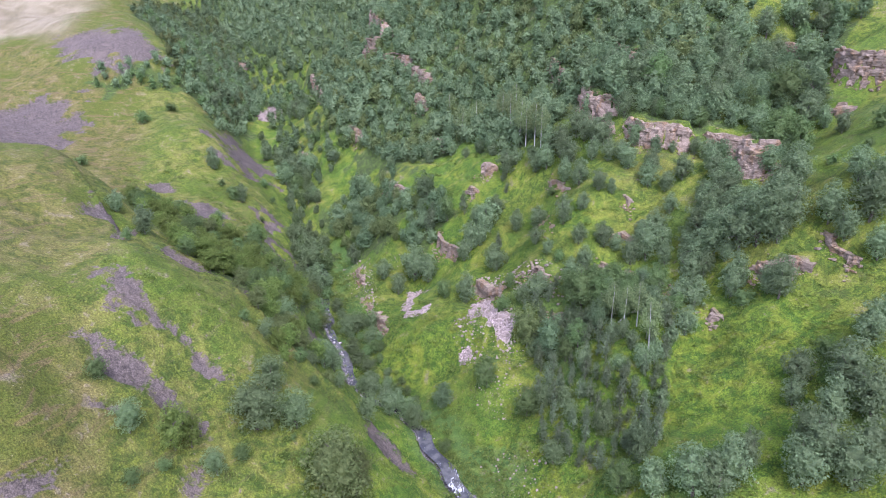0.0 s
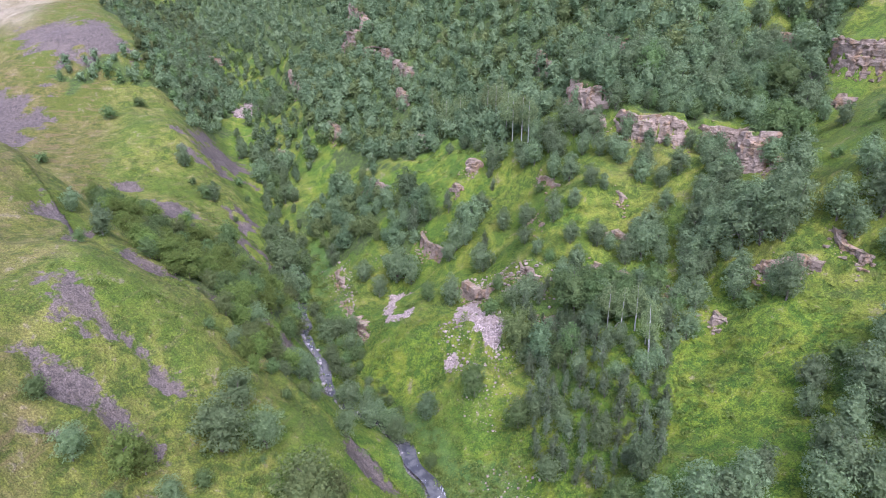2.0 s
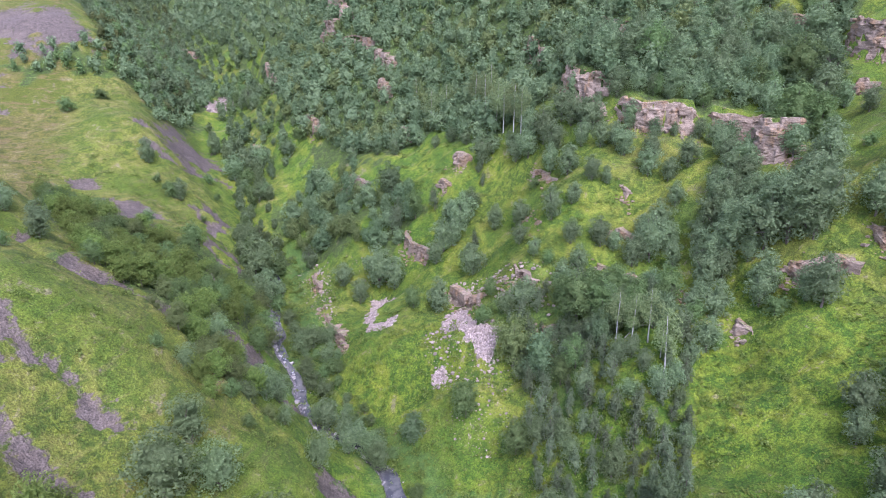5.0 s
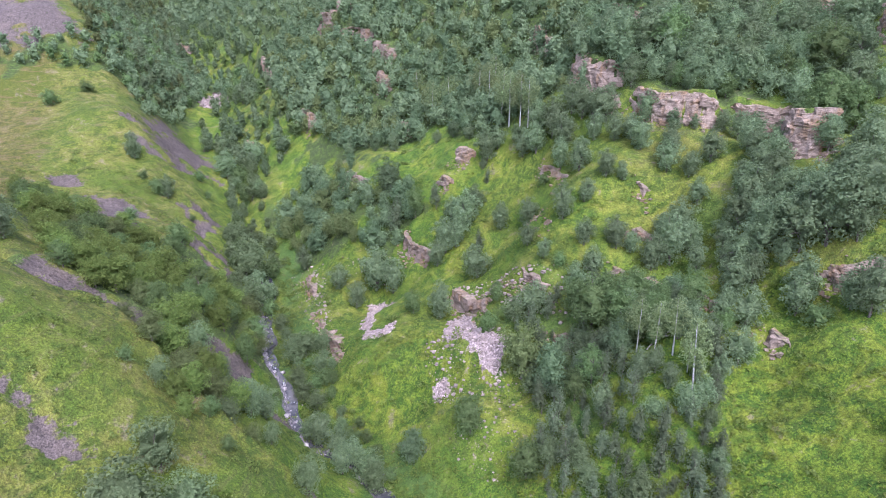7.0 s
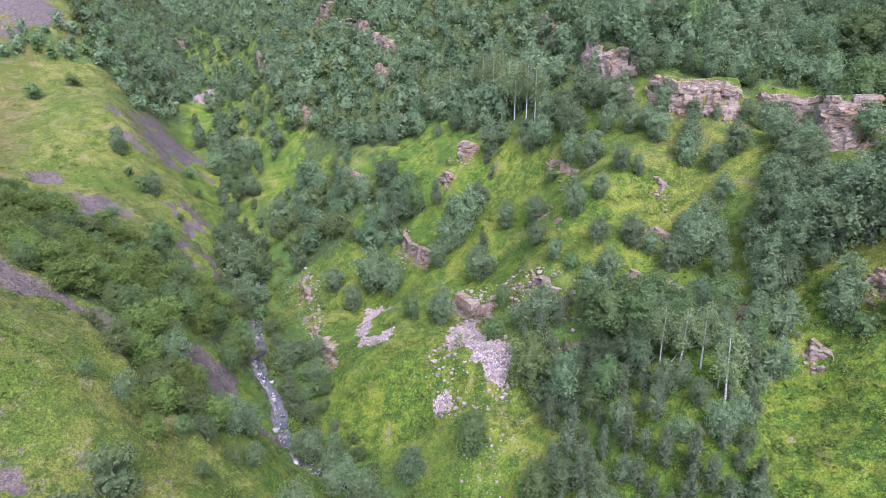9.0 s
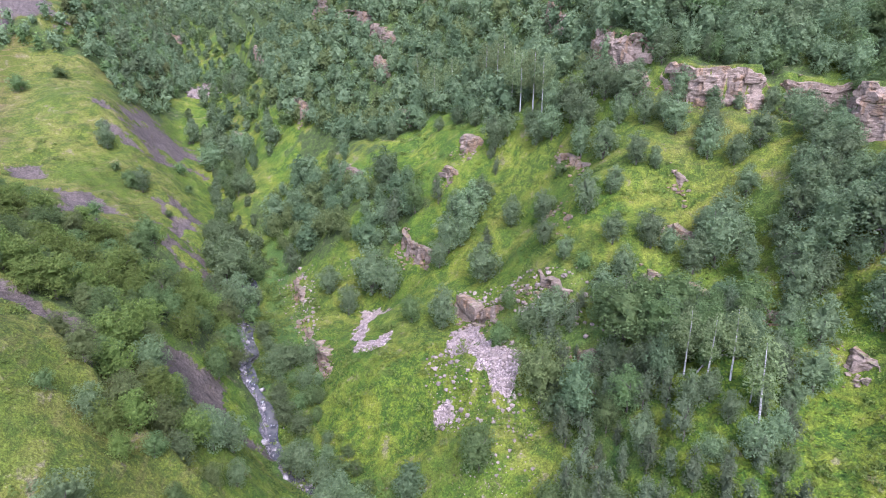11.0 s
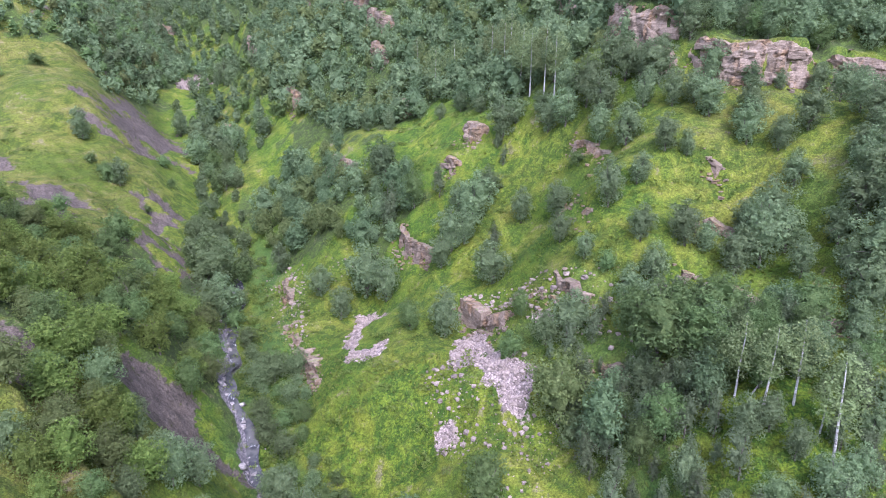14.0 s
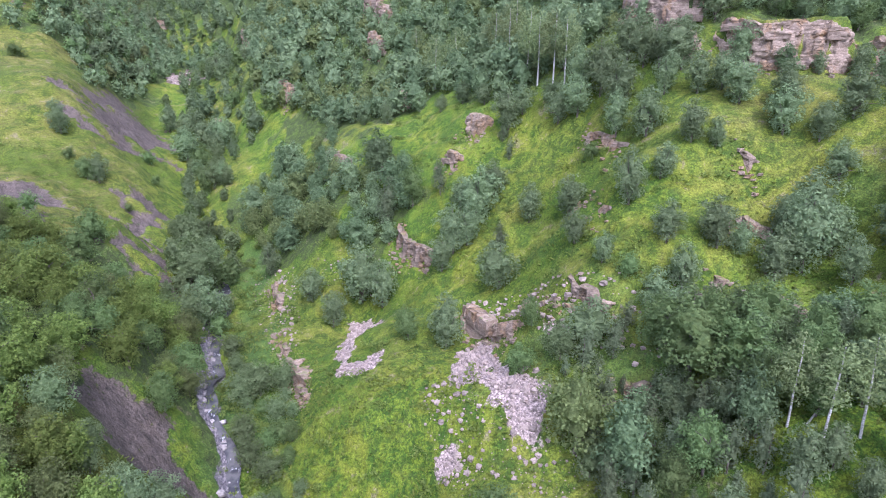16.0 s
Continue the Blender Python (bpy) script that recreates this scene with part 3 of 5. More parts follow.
TREES["ravine"] = [(69.0, 159.1, 8.9, "a"), (71.4, 158.1, 11.2, "a"), (74.8, 169.5, 10.7, "a"), (66.4, 154.9, 9.8, "a"), (63.5, 144.9, 8.7, "a"), (59.2, 146.6, 5.7, "a"), (59.6, 139.2, 7.7, "a"), (64.0, 154.1, 6.0, "a"), (73.4, 152.5, 6.1, "a"), (71.8, 143.2, 8.9, "a"), (72.4, 138.3, 4.4, "b"), (77.0, 136.4, 7.4, "a"), (76.2, 151.8, 12.8, "a"), (79.2, 148.6, 14.7, "a"), (82.1, 147.5, 13.4, "a"), (78.9, 153.1, 10.3, "a"), (87.4, 155.0, 9.5, "a"), (104.4, 189.7, 13.5, "l"), (106.8, 184.5, 11.3, "l"), (101.0, 195.4, 9.1, "l"), (118.0, 208.7, 10.0, "d"), (118.6, 226.2, 9.1, "d"), (78.7, 174.8, 6.7, "a")]
TREES["ravine_b"] = [(80.1, 170.1, 7.8, "a"), (78.8, 165.1, 7.5, "a"), (75.5, 174.6, 6.7, "a"), (76.3, 156.4, 8.3, "a"), (72.5, 169.1, 9.5, "a"), (69.1, 154.5, 7.4, "a"), (66.6, 160.2, 7.4, "a"), (82.8, 150.6, 9.2, "a"), (88.8, 162.2, 5.1, "b"), (82.1, 144.6, 8.9, "a"), (76.7, 159.1, 7.5, "a"), (77.7, 169.0, 7.8, "a"), (82.3, 174.9, 6.6, "a")]
TREES["scree_trees"] = [(20.2, 181.1, 5.3, "l"), (27.3, 171.7, 8.5, "a"), (23.3, 161.9, 13.6, "o"), (28.8, 155.7, 11.5, "d"), (31.7, 161.5, 6.5, "a"), (38.3, 160.6, 13.2, "l"), (42.5, 156.0, 10.3, "l"), (36.0, 166.5, 8.2, "l"), (17.4, 174.3, 5.3, "l"), (41.2, 161.8, 7.7, "l"), (45.0, 157.1, 6.1, "a"), (50.6, 154.5, 6.0, "l"), (56.7, 157.7, 6.2, "l"), (35.9, 159.8, 7.7, "a"), (39.5, 152.7, 7.3, "a"), (53.8, 146.4, 5.6, "a"), (54.9, 142.6, 6.6, "a"), (45.3, 135.7, 5.4, "a"), (49.7, 131.3, 6.3, "a"), (20.9, 139.7, 8.8, "l"), (24.6, 143.1, 7.5, "n"), (27.1, 144.7, 8.1, "n"), (31.5, 155.1, 7.5, "l"), (35.1, 148.3, 8.2, "l")]
TREES["scree_trees_b"] = [(42.6, 153.0, 7.5, "a"), (41.6, 140.4, 6.6, "a"), (44.3, 139.8, 5.4, "a"), (55.5, 137.5, 5.3, "a"), (46.8, 131.1, 6.0, "a"), (28.8, 148.0, 7.1, "n"), (32.0, 148.4, 7.1, "l"), (35.2, 140.9, 6.6, "a")]
TREES["birches"] = [(42.9, 146.0, 11.9, "w"), (45.2, 143.1, 11.7, "w"), (48.2, 141.8, 12.2, "w"), (49.4, 135.0, 14.0, "w")]
TREES["upper_birches"] = [(29.1, 247.9, 19.0, "w"), (31.2, 242.8, 17.6, "w"), (33.9, 237.3, 17.1, "w"), (35.9, 234.0, 15.9, "w"), (27.2, 263.8, 17.1, "w"), (24.7, 277.8, 15.9, "w"), (30.6, 274.7, 15.6, "w"), (7.1, 289.8, 16.8, "w"), (13.7, 288.0, 14.2, "w"), (1.7, 310.9, 12.9, "w")]
TREES["spur"] = [(-57.0, 93.5, 6.8, "s"), (-65.0, 99.9, 4.1, "b"), (-50.4, 95.6, 9.2, "y"), (-48.4, 98.1, 6.9, "y"), (-43.1, 95.3, 5.9, "s"), (-39.4, 108.3, 12.0, "s"), (-38.7, 119.4, 8.8, "s"), (-32.5, 113.3, 9.4, "s"), (-22.4, 101.7, 16.2, "o"), (-19.1, 105.6, 11.4, "o"), (-29.1, 105.0, 5.0, "y"), (-39.7, 99.8, 3.6, "b"), (-53.4, 85.7, 3.1, "b"), (-50.4, 90.5, 2.4, "b"), (-32.4, 131.1, 2.7, "b"), (-32.5, 110.3, 1.5, "b"), (-49.1, 134.9, 2.9, "b")]
TREES["corner"] = [(72.6, 111.8, 9.1, "a"), (85.4, 112.5, 10.1, "a"), (89.7, 114.0, 7.8, "a"), (78.8, 105.5, 11.0, "a"), (73.3, 100.4, 10.7, "a"), (78.8, 98.6, 11.6, "a"), (66.9, 97.9, 9.3, "a"), (67.1, 92.1, 11.1, "a"), (63.1, 90.7, 9.9, "a"), (69.6, 87.2, 10.6, "a"), (73.7, 88.6, 9.6, "a"), (52.4, 95.4, 10.4, "a"), (56.5, 97.3, 8.3, "a"), (49.4, 93.8, 9.2, "a"), (46.1, 95.4, 10.3, "a"), (40.2, 99.3, 8.9, "a"), (34.8, 104.6, 8.8, "l"), (40.3, 108.8, 9.2, "d"), (74.0, 144.5, 9.3, "a"), (78.0, 133.1, 10.8, "a"), (78.9, 114.0, 5.1, "b"), (70.3, 108.9, 6.3, "a"), (101.7, 199.6, 11.9, "a"), (122.0, 206.7, 10.1, "d")]
TREES["corner_b"] = [(120.8, 222.8, 9.7, "d")]
TREES["left_gully_edge"] = [(-98.5, 174.5, 6.5, "a"), (-87.9, 168.7, 8.8, "a"), (-79.6, 143.5, 3.3, "b"), (-160.7, 264.7, 4.8, "b"), (-90.1, 230.7, 4.8, "b"), (-96.7, 270.5, 5.6, "b")]
TREES["cliff_trees"] = [(67.2, 224.5, 12.1, "a"), (72.0, 227.0, 10.5, "a"), (73.9, 218.5, 13.4, "l"), (79.2, 220.2, 11.8, "a"), (81.1, 214.0, 12.4, "a"), (77.6, 212.6, 9.9, "a"), (63.0, 225.6, 12.2, "a"), (61.4, 229.6, 10.8, "a"), (62.2, 216.9, 9.2, "a"), (62.0, 238.5, 11.2, "a"), (60.7, 259.9, 12.3, "a"), (56.8, 258.6, 12.2, "a"), (87.6, 224.0, 10.3, "a"), (90.8, 220.0, 9.3, "a"), (95.7, 217.8, 10.0, "a"), (99.5, 213.7, 10.0, "a"), (99.1, 206.2, 9.6, "l"), (91.1, 210.3, 11.4, "a"), (87.2, 214.0, 8.2, "a"), (105.7, 213.0, 9.9, "a"), (103.1, 203.6, 9.5, "l"), (112.0, 219.0, 8.5, "l"), (114.4, 214.2, 10.0, "l"), (113.2, 228.4, 12.4, "d")]
TREES["cliff_trees_b"] = [(119.7, 206.7, 9.9, "d"), (66.2, 193.4, 8.2, "a"), (57.8, 201.6, 7.0, "a"), (54.2, 212.2, 9.9, "a"), (47.4, 224.9, 10.6, "a"), (49.4, 220.4, 10.4, "a"), (41.5, 223.3, 12.5, "a"), (43.2, 215.5, 10.3, "a"), (36.8, 223.9, 9.0, "a"), (82.0, 161.7, 7.3, "a"), (81.4, 166.6, 6.2, "a"), (90.8, 169.6, 7.7, "a"), (84.9, 157.3, 8.2, "a"), (38.3, 228.1, 10.0, "a"), (36.5, 237.8, 11.4, "a"), (51.6, 217.2, 8.4, "a"), (37.1, 211.5, 3.4, "b")]
TREES["right_slope"] = [(49.7, 138.3, 9.6, "w"), (47.2, 129.3, 6.0, "n"), (49.0, 122.4, 5.7, "a"), (43.7, 125.7, 7.3, "n"), (42.1, 127.8, 7.9, "n"), (38.7, 130.7, 7.1, "n"), (35.0, 130.4, 6.1, "n"), (32.8, 132.6, 6.3, "n"), (29.3, 133.4, 5.3, "s"), (39.7, 137.1, 7.5, "n")]
TREES["upper_meadow"] = [(111.6, 222.6, 14.9, "a"), (112.6, 207.1, 16.0, "l"), (116.4, 199.8, 11.6, "a"), (101.8, 189.3, 15.9, "l"), (120.0, 203.8, 12.8, "d"), (119.4, 195.0, 7.6, "a"), (117.5, 182.6, 7.1, "a"), (99.4, 144.9, 8.9, "a"), (93.2, 158.2, 11.8, "a"), (89.6, 158.7, 9.5, "a"), (98.6, 137.0, 13.8, "a"), (101.7, 138.3, 12.4, "a"), (84.1, 145.4, 14.7, "a"), (81.0, 156.9, 9.4, "a"), (119.4, 229.8, 10.8, "a"), (118.9, 239.0, 11.2, "a"), (128.9, 225.7, 12.7, "a"), (128.6, 238.7, 12.2, "a"), (135.3, 232.0, 11.9, "a"), (139.9, 230.2, 10.7, "d"), (145.7, 227.6, 9.5, "d"), (119.6, 169.6, 5.7, "b"), (91.9, 141.4, 9.9, "a"), (93.3, 136.6, 8.3, "a")]
TREES["upper_meadow_b"] = [(108.1, 225.8, 12.8, "a"), (100.8, 224.2, 12.9, "a"), (107.7, 235.5, 13.3, "a"), (100.3, 229.6, 13.1, "a"), (96.7, 129.4, 8.0, "a"), (101.2, 158.5, 3.1, "b"), (107.3, 155.0, 2.7, "b")]
TREES["gully_foot_trees"] = [(-41.9, 135.4, 6.4, "y"), (-39.9, 138.3, 6.7, "y"), (-38.6, 144.1, 7.4, "o"), (-35.8, 146.3, 7.3, "y"), (-44.6, 136.4, 5.8, "s"), (-33.8, 149.8, 8.1, "a"), (-37.1, 136.8, 4.3, "l"), (-32.2, 154.7, 7.3, "a"), (-39.4, 133.2, 4.6, "y"), (-40.6, 151.3, 5.9, "y")]
TREES["cliff_foot"] = [(69.0, 200.5, 5.5, "d"), (73.5, 198.0, 4.0, "a"), (80.0, 196.5, 6.0, "a"), (88.5, 196.5, 7.5, "d"), (95.0, 195.5, 6.0, "a"), (63.5, 207.0, 5.0, "a"), (57.0, 219.0, 5.5, "a"), (74.5, 207.0, 5.0, "d"), (79.5, 205.0, 4.5, "a"), (85.0, 205.0, 6.0, "l"), (103.0, 186.0, 8.0, "a"), (98.0, 178.0, 7.0, "d")]
TREES["wood_edge"] = [(2.0, 279.0, 6.5, "a"), (14.0, 262.0, 6.0, "d"), (19.0, 252.0, 5.5, "a"), (27.0, 238.0, 7.0, "a"), (33.0, 232.0, 6.0, "d"), (-8.0, 280.0, 7.0, "a"), (-16.0, 290.0, 6.5, "d"), (-28.0, 300.0, 7.5, "a"), (22.0, 236.0, 4.5, "a"), (8.0, 266.0, 5.0, "a")]
# woods, in plan
WOODS = {}
WOODS["hill_wood"] = [(-20.8, 418.0), (20.0, 410.0), (110.0, 330.0), (150.0, 285.0), (122.0, 250.0), (104.2, 240.1), (85.5, 216.9), (100.8, 204.8), (96.2, 204.2), (79.7, 208.4), (64.1, 216.0), (50.0, 232.0), (40.0, 236.0), (21.7, 246.3), (8.8, 280.1), (-5.5, 284.2), (-34.1, 310.1), (-51.6, 336.7), (-68.1, 361.7), (-97.8, 473.3), (-60.0, 470.0)]
WOODS["far_hills"] = [(-97.8, 473.3), (-144.2, 541.0), (-203.8, 626.5), (-330.0, 820.0), (-260.0, 900.0), (-60.0, 640.0), (60.0, 470.0), (20.0, 410.0), (-20.8, 418.0), (-60.0, 470.0)]
WOODS["plateau_wood"] = [(-250.2, 522.4), (-240.1, 653.8), (-193.0, 552.2), (-160.2, 496.8), (-120.6, 493.7), (-106.6, 448.2), (-134.8, 464.5), (-129.2, 406.1), (-126.5, 338.1), (-142.0, 355.4), (-158.2, 346.3), (-185.8, 332.5), (-192.6, 343.1), (-157.3, 367.5), (-178.7, 406.1)]
WOODS["mid_wood"] = [(-56.1, 283.1), (-53.4, 299.0), (-46.1, 301.2), (-31.8, 287.1), (-25.5, 282.7), (-22.2, 272.6), (-26.8, 270.1), (-17.8, 258.0), (-8.0, 255.7), (-1.7, 252.9), (-1.3, 237.8), (-5.7, 235.3), (-13.5, 239.9), (-27.1, 251.5), (-39.4, 262.9)]
WOODS["gully_wood"] = [(-128.0, 237.4), (-117.7, 236.4), (-95.5, 223.1), (-77.6, 217.7), (-68.1, 221.2), (-60.1, 224.7), (-51.8, 221.3), (-46.5, 209.6), (-43.7, 194.0), (-44.2, 180.0), (-48.4, 173.5), (-48.5, 160.5), (-50.6, 151.0), (-56.8, 151.9), (-64.0, 156.0), (-74.0, 162.0), (-88.0, 183.0), (-105.0, 207.0)]
WOODS["gully_willows"] = [(-53.0, 147.0), (-50.5, 155.5), (-46.0, 159.5), (-42.0, 158.5), (-38.0, 154.0), (-32.0, 150.0), (-27.0, 144.5), (-31.0, 141.0), (-38.0, 140.5), (-47.0, 142.5)]
WOODS["bank_bushes"] = [(-37.5, 211.0), (-30.1, 209.0), (-23.7, 196.6), (-21.9, 185.4), (-12.1, 169.2), (-3.7, 150.6), (1.5, 139.0), (-4.5, 139.5), (-10.6, 152.7), (-20.8, 171.1), (-31.2, 190.8)]
WOODS["thicket"] = [(23.2, 176.6), (34.0, 171.4), (46.0, 166.2), (55.5, 155.9), (58.0, 143.9), (54.0, 131.9), (44.0, 108.5), (36.5, 108.4), (23.9, 122.1), (23.2, 138.0), (27.8, 145.8), (22.7, 159.6)]
WOODS["far_valley"] = [(-233.6, 659.3), (-143.9, 539.6), (-97.6, 472.3), (-69.3, 362.5), (-51.5, 338.6), (-61.2, 329.7), (-70.3, 321.4), (-91.0, 347.4), (-127.0, 436.3), (-106.6, 448.2), (-120.6, 493.7), (-157.2, 501.0), (-190.9, 552.9)]
WOODS["stream_wood"] = [(-119.9, 394.5), (-98.1, 370.3), (-79.5, 340.7), (-66.6, 305.5), (-60.8, 286.4), (-54.2, 264.5), (-47.8, 234.6), (-52.4, 224.3), (-59.4, 226.7), (-69.7, 263.5), (-75.6, 292.8), (-88.2, 323.4)]
WOODS["cliff_wood"] = [(61.0, 232.0), (90.1, 222.7), (118.3, 225.9), (110.2, 201.2), (96.6, 201.6), (84.9, 203.6), (75.1, 206.0), (69.0, 209.0), (62.0, 218.5)]
WOODS["valley_side"] = [(-254.6, 523.6), (-296.3, 693.2), (-280.2, 748.4), (-230.7, 670.2), (-180.7, 544.7), (-146.1, 479.3), (-132.0, 402.7), (-131.4, 360.6), (-150.3, 360.9), (-166.1, 371.5)]
WOODS["ravine_side"] = [(81.5, 187.2), (85.0, 177.4), (82.8, 167.4), (79.3, 155.5), (72.9, 160.0), (68.6, 168.4), (72.0, 173.9), (76.5, 173.6)]
WOODS["birch_wood"] = [(37.2, 171.9), (47.2, 164.3), (56.8, 157.8), (58.8, 149.8), (59.1, 144.1), (56.3, 141.6), (40.4, 146.6), (34.6, 160.5)]
WOODS["upper_right_wood"] = [(103.0, 222.5), (120.8, 226.5), (127.0, 232.7), (131.4, 243.9), (143.3, 236.3), (136.9, 223.0), (123.9, 209.7), (115.8, 206.2)]


def vnoise(x, y, size, seed=0):
    """Smooth value noise in -1..1 over the plan, with bumps about size metres wide."""
    x, y = np.asarray(x, float) / size, np.asarray(y, float) / size
    i, j = np.floor(x), np.floor(y)
    u, v = x - i, y - j
    u, v = u * u * u * (u * (u * 6 - 15) + 10), v * v * v * (v * (v * 6 - 15) + 10)

    def corner(a, b):
        h = np.sin(a * 127.1 + b * 311.7 + seed * 74.7) * 43758.5453
        return (h - np.floor(h)) * 2 - 1
    low = corner(i, j) * (1 - u) + corner(i + 1, j) * u
    high = corner(i, j + 1) * (1 - u) + corner(i + 1, j + 1) * u
    return low * (1 - v) + high * v


def fbm(x, y, size, octaves=4, seed=0):
    total, amp = 0, 1.0
    for k in range(octaves):
        total = total + amp * vnoise(x + 13.7 * k, y - 7.3 * k, size / 2**k, seed + k)
        amp *= 0.5
    return total


def tangents(xs, v):
    """Slopes of a smooth curve through the rows v at xs, held in so that it does not overshoot."""
    h = np.diff(xs)[:, None]
    d = np.diff(v, axis=0) / h
    m = np.zeros_like(v)
    m[0], m[-1] = d[0], d[-1]
    mean = (h[1:] * d[:-1] + h[:-1] * d[1:]) / (h[1:] + h[:-1])
    most = 2.2 * np.minimum(np.abs(d[:-1]), np.abs(d[1:])) + 0.15
    m[1:-1] = np.clip(mean, -most, most)
    return m


def weights(xs, q):
    i = np.clip(np.searchsorted(xs, q) - 1, 0, len(xs) - 2)
    h = xs[i + 1] - xs[i]
    t = np.clip((q - xs[i]) / h, 0, 1)
    return i, (1 + 2 * t) * (1 - t)**2, h * t * (1 - t)**2, t * t * (3 - 2 * t), h * t * t * (t - 1)


def stream_x(y):
    """Where the stream's middle lies at the station y."""
    s = np.array(STREAM, float)
    bend = 1.1 * np.sin(np.asarray(y) * 0.21) + 0.7 * np.sin(np.asarray(y) * 0.47 + 1)
    return np.interp(y, s[:, 1], s[:, 0]) + bend


H = np.array(HEIGHTS, float)
XS, YS = np.array(OFFSETS, float), np.array(STATIONS, float)
HX, HY = tangents(XS, H.T).T, tangents(YS, H)
HXY = tangents(YS, HX)


def broad(x, y):
    """The broad form of the land, from the cross sections."""
    x, y = np.asarray(x, float), np.asarray(y, float)
    s = np.array(STREAM, float)
    i, a0, a1, a2, a3 = weights(YS, y)
    j, b0, b1, b2, b3 = weights(XS, x - np.interp(y, s[:, 1], s[:, 0]))
    z = 0
    for di, p, q in ((0, a0, a1), (1, a2, a3)):
        for dj, r, t in ((0, b0, b1), (1, b2, b3)):
            k = (i + di, j + dj)
            z = z + p * (r * H[k] + t * HX[k]) + q * (r * HY[k] + t * HXY[k])
    return z


def edge_distance(x, y, line, closed=False):
    """Distance to a polyline in the plan, the side of it (positive: to its left) and the way along it."""
    p = np.array(line, float)
    if closed:
        p = np.vstack([p, p[:1]])
    best, side, along, run = np.full(np.shape(x), 1e9), np.zeros(np.shape(x)), np.zeros(np.shape(x)), 0.0
    for a, b in zip(p[:-1], p[1:]):
        d = b - a
        n = np.hypot(*d)
        t = np.clip(((x - a[0]) * d[0] + (y - a[1]) * d[1]) / n**2, 0, 1)
        ex, ey = x - a[0] - t * d[0], y - a[1] - t * d[1]
        r = np.hypot(ex, ey)
        near = r < best
        best = np.where(near, r, best)
        side = np.where(near, np.sign(d[0] * (y - a[1]) - d[1] * (x - a[0])), side)
        along = np.where(near, run + t * n, along)
        run += n
    return best, side, along, run


def inside(x, y, ring):
    """How far inside a closed ring (negative: outside)."""
    r = edge_distance(x, y, ring, True)[0]
    odd, p = np.zeros(np.shape(x), bool), list(ring)
    for (ax, ay), (bx, by) in zip(p, p[1:] + p[:1]):
        if ay != by:
            odd ^= ((ay > y) != (by > y)) & (x < (bx - ax) * (y - ay) / (by - ay) + ax)
    return np.where(odd, r, -r)


# the sharp crest of the near spur, from its foot at the stream upwards
CREST = [(-6, 128), (-16, 136.5), (-25, 137.5), (-33, 138.5), (-42, 140.5), (-52, 146), (-60, 152), (-66, 153), (-80, 148.5), (-93, 162), (-104, 172), (-112, 179)]


# small rises and hollows of the slopes: place and height
KNOLLS = [(63, 192, -4.1), (76, 200, 3.0), (127, 224, -5.0), (46, 171, 1.1), (57, 190, 0.9), (58, 167, -2.0), (48, 139, 1.3), (89, 201, -0.9), (55, 246, -1.8), (38, 187, -1.1), (77, 133, 1.0), (54, 228, 1.2), (59, 221, -0.9), (28, 176, 0.8), (-113, 290, -1.2), (86, 175, 0.8)]


def shaped(x, y):
    """The broad form with the scarp that breaks away behind the spur's crest."""
    x, y = np.asarray(x, float), np.asarray(y, float)
    d, side, along, run = edge_distance(x, y, CREST)
    drop = np.interp(along, (0, 20, 55, 75, 100, 125), (2.5, 5, 5.5, 8, 9, 3))
    behind = np.where(side < 0, np.clip(d / 1.2, 0, 1), 0)
    knolls = sum(h * np.exp(-((x - a)**2 + (y - b)**2) / 112) for a, b, h in KNOLLS)
    return broad(x, y) + knolls - drop * behind * np.exp(-d / 8) + 1.5 * np.exp(-(d / 2.6)**2) - np.interp(along, (0, 15, 40, 66, 90, 125), (1.2, 2.4, 4.0, 3.6, 2.0, 0)) * np.exp(-(d / 10)**2)


def land(x, y):
    """The ground's height."""
    x, y = np.asarray(x, float), np.asarray(y, float)
    z = shaped(x, y)
    off = np.abs(x - stream_x(y))
    far = np.clip((y - 200) / 200, 0, 1)
    calm = np.clip((off - 3) / 12, 0, 1)
    z = z + calm * (0.9 * fbm(x, y, 14, 3, 3) + (0.28 + 0.6 * far) * fbm(x, y, 4.0, 3, 9) + far * 1.6 * fbm(x, y, 30, 2, 5))
    z = z + calm * 0.16 * np.sin(z * 2.1 + 1.5 * vnoise(x, y, 9, 4)) * np.clip(vnoise(x, y, 25, 8) + 0.4, 0, 1)
    z = z - 1.3 * np.exp(-(off / 2.3)**2)
    for line, height in LEDGES:
        p = np.array(line, float)
        r = 14
        box = (x > p[:, 0].min() - r) & (x < p[:, 0].max() + r) & (y > p[:, 1].min() - r) & (y < p[:, 1].max() + r)
        if not np.any(box):
            continue
        d, side, along, run = edge_distance(x[box] if np.ndim(x) else x, y[box] if np.ndim(y) else y, line)
        ends = np.clip(np.minimum(along, run - along) / 2.5 + 0.25, 0, 1)
        share = 0.5 if height < 6 else np.where(side > 0, 0.85, 0.15)
        step = ends * height * share * side * np.exp(-d / (0.7 * height + 1)) * np.clip(d / 0.5, 0, 1)
        if np.ndim(x):
            z[box] += step
        else:
            z = z + step
    return z


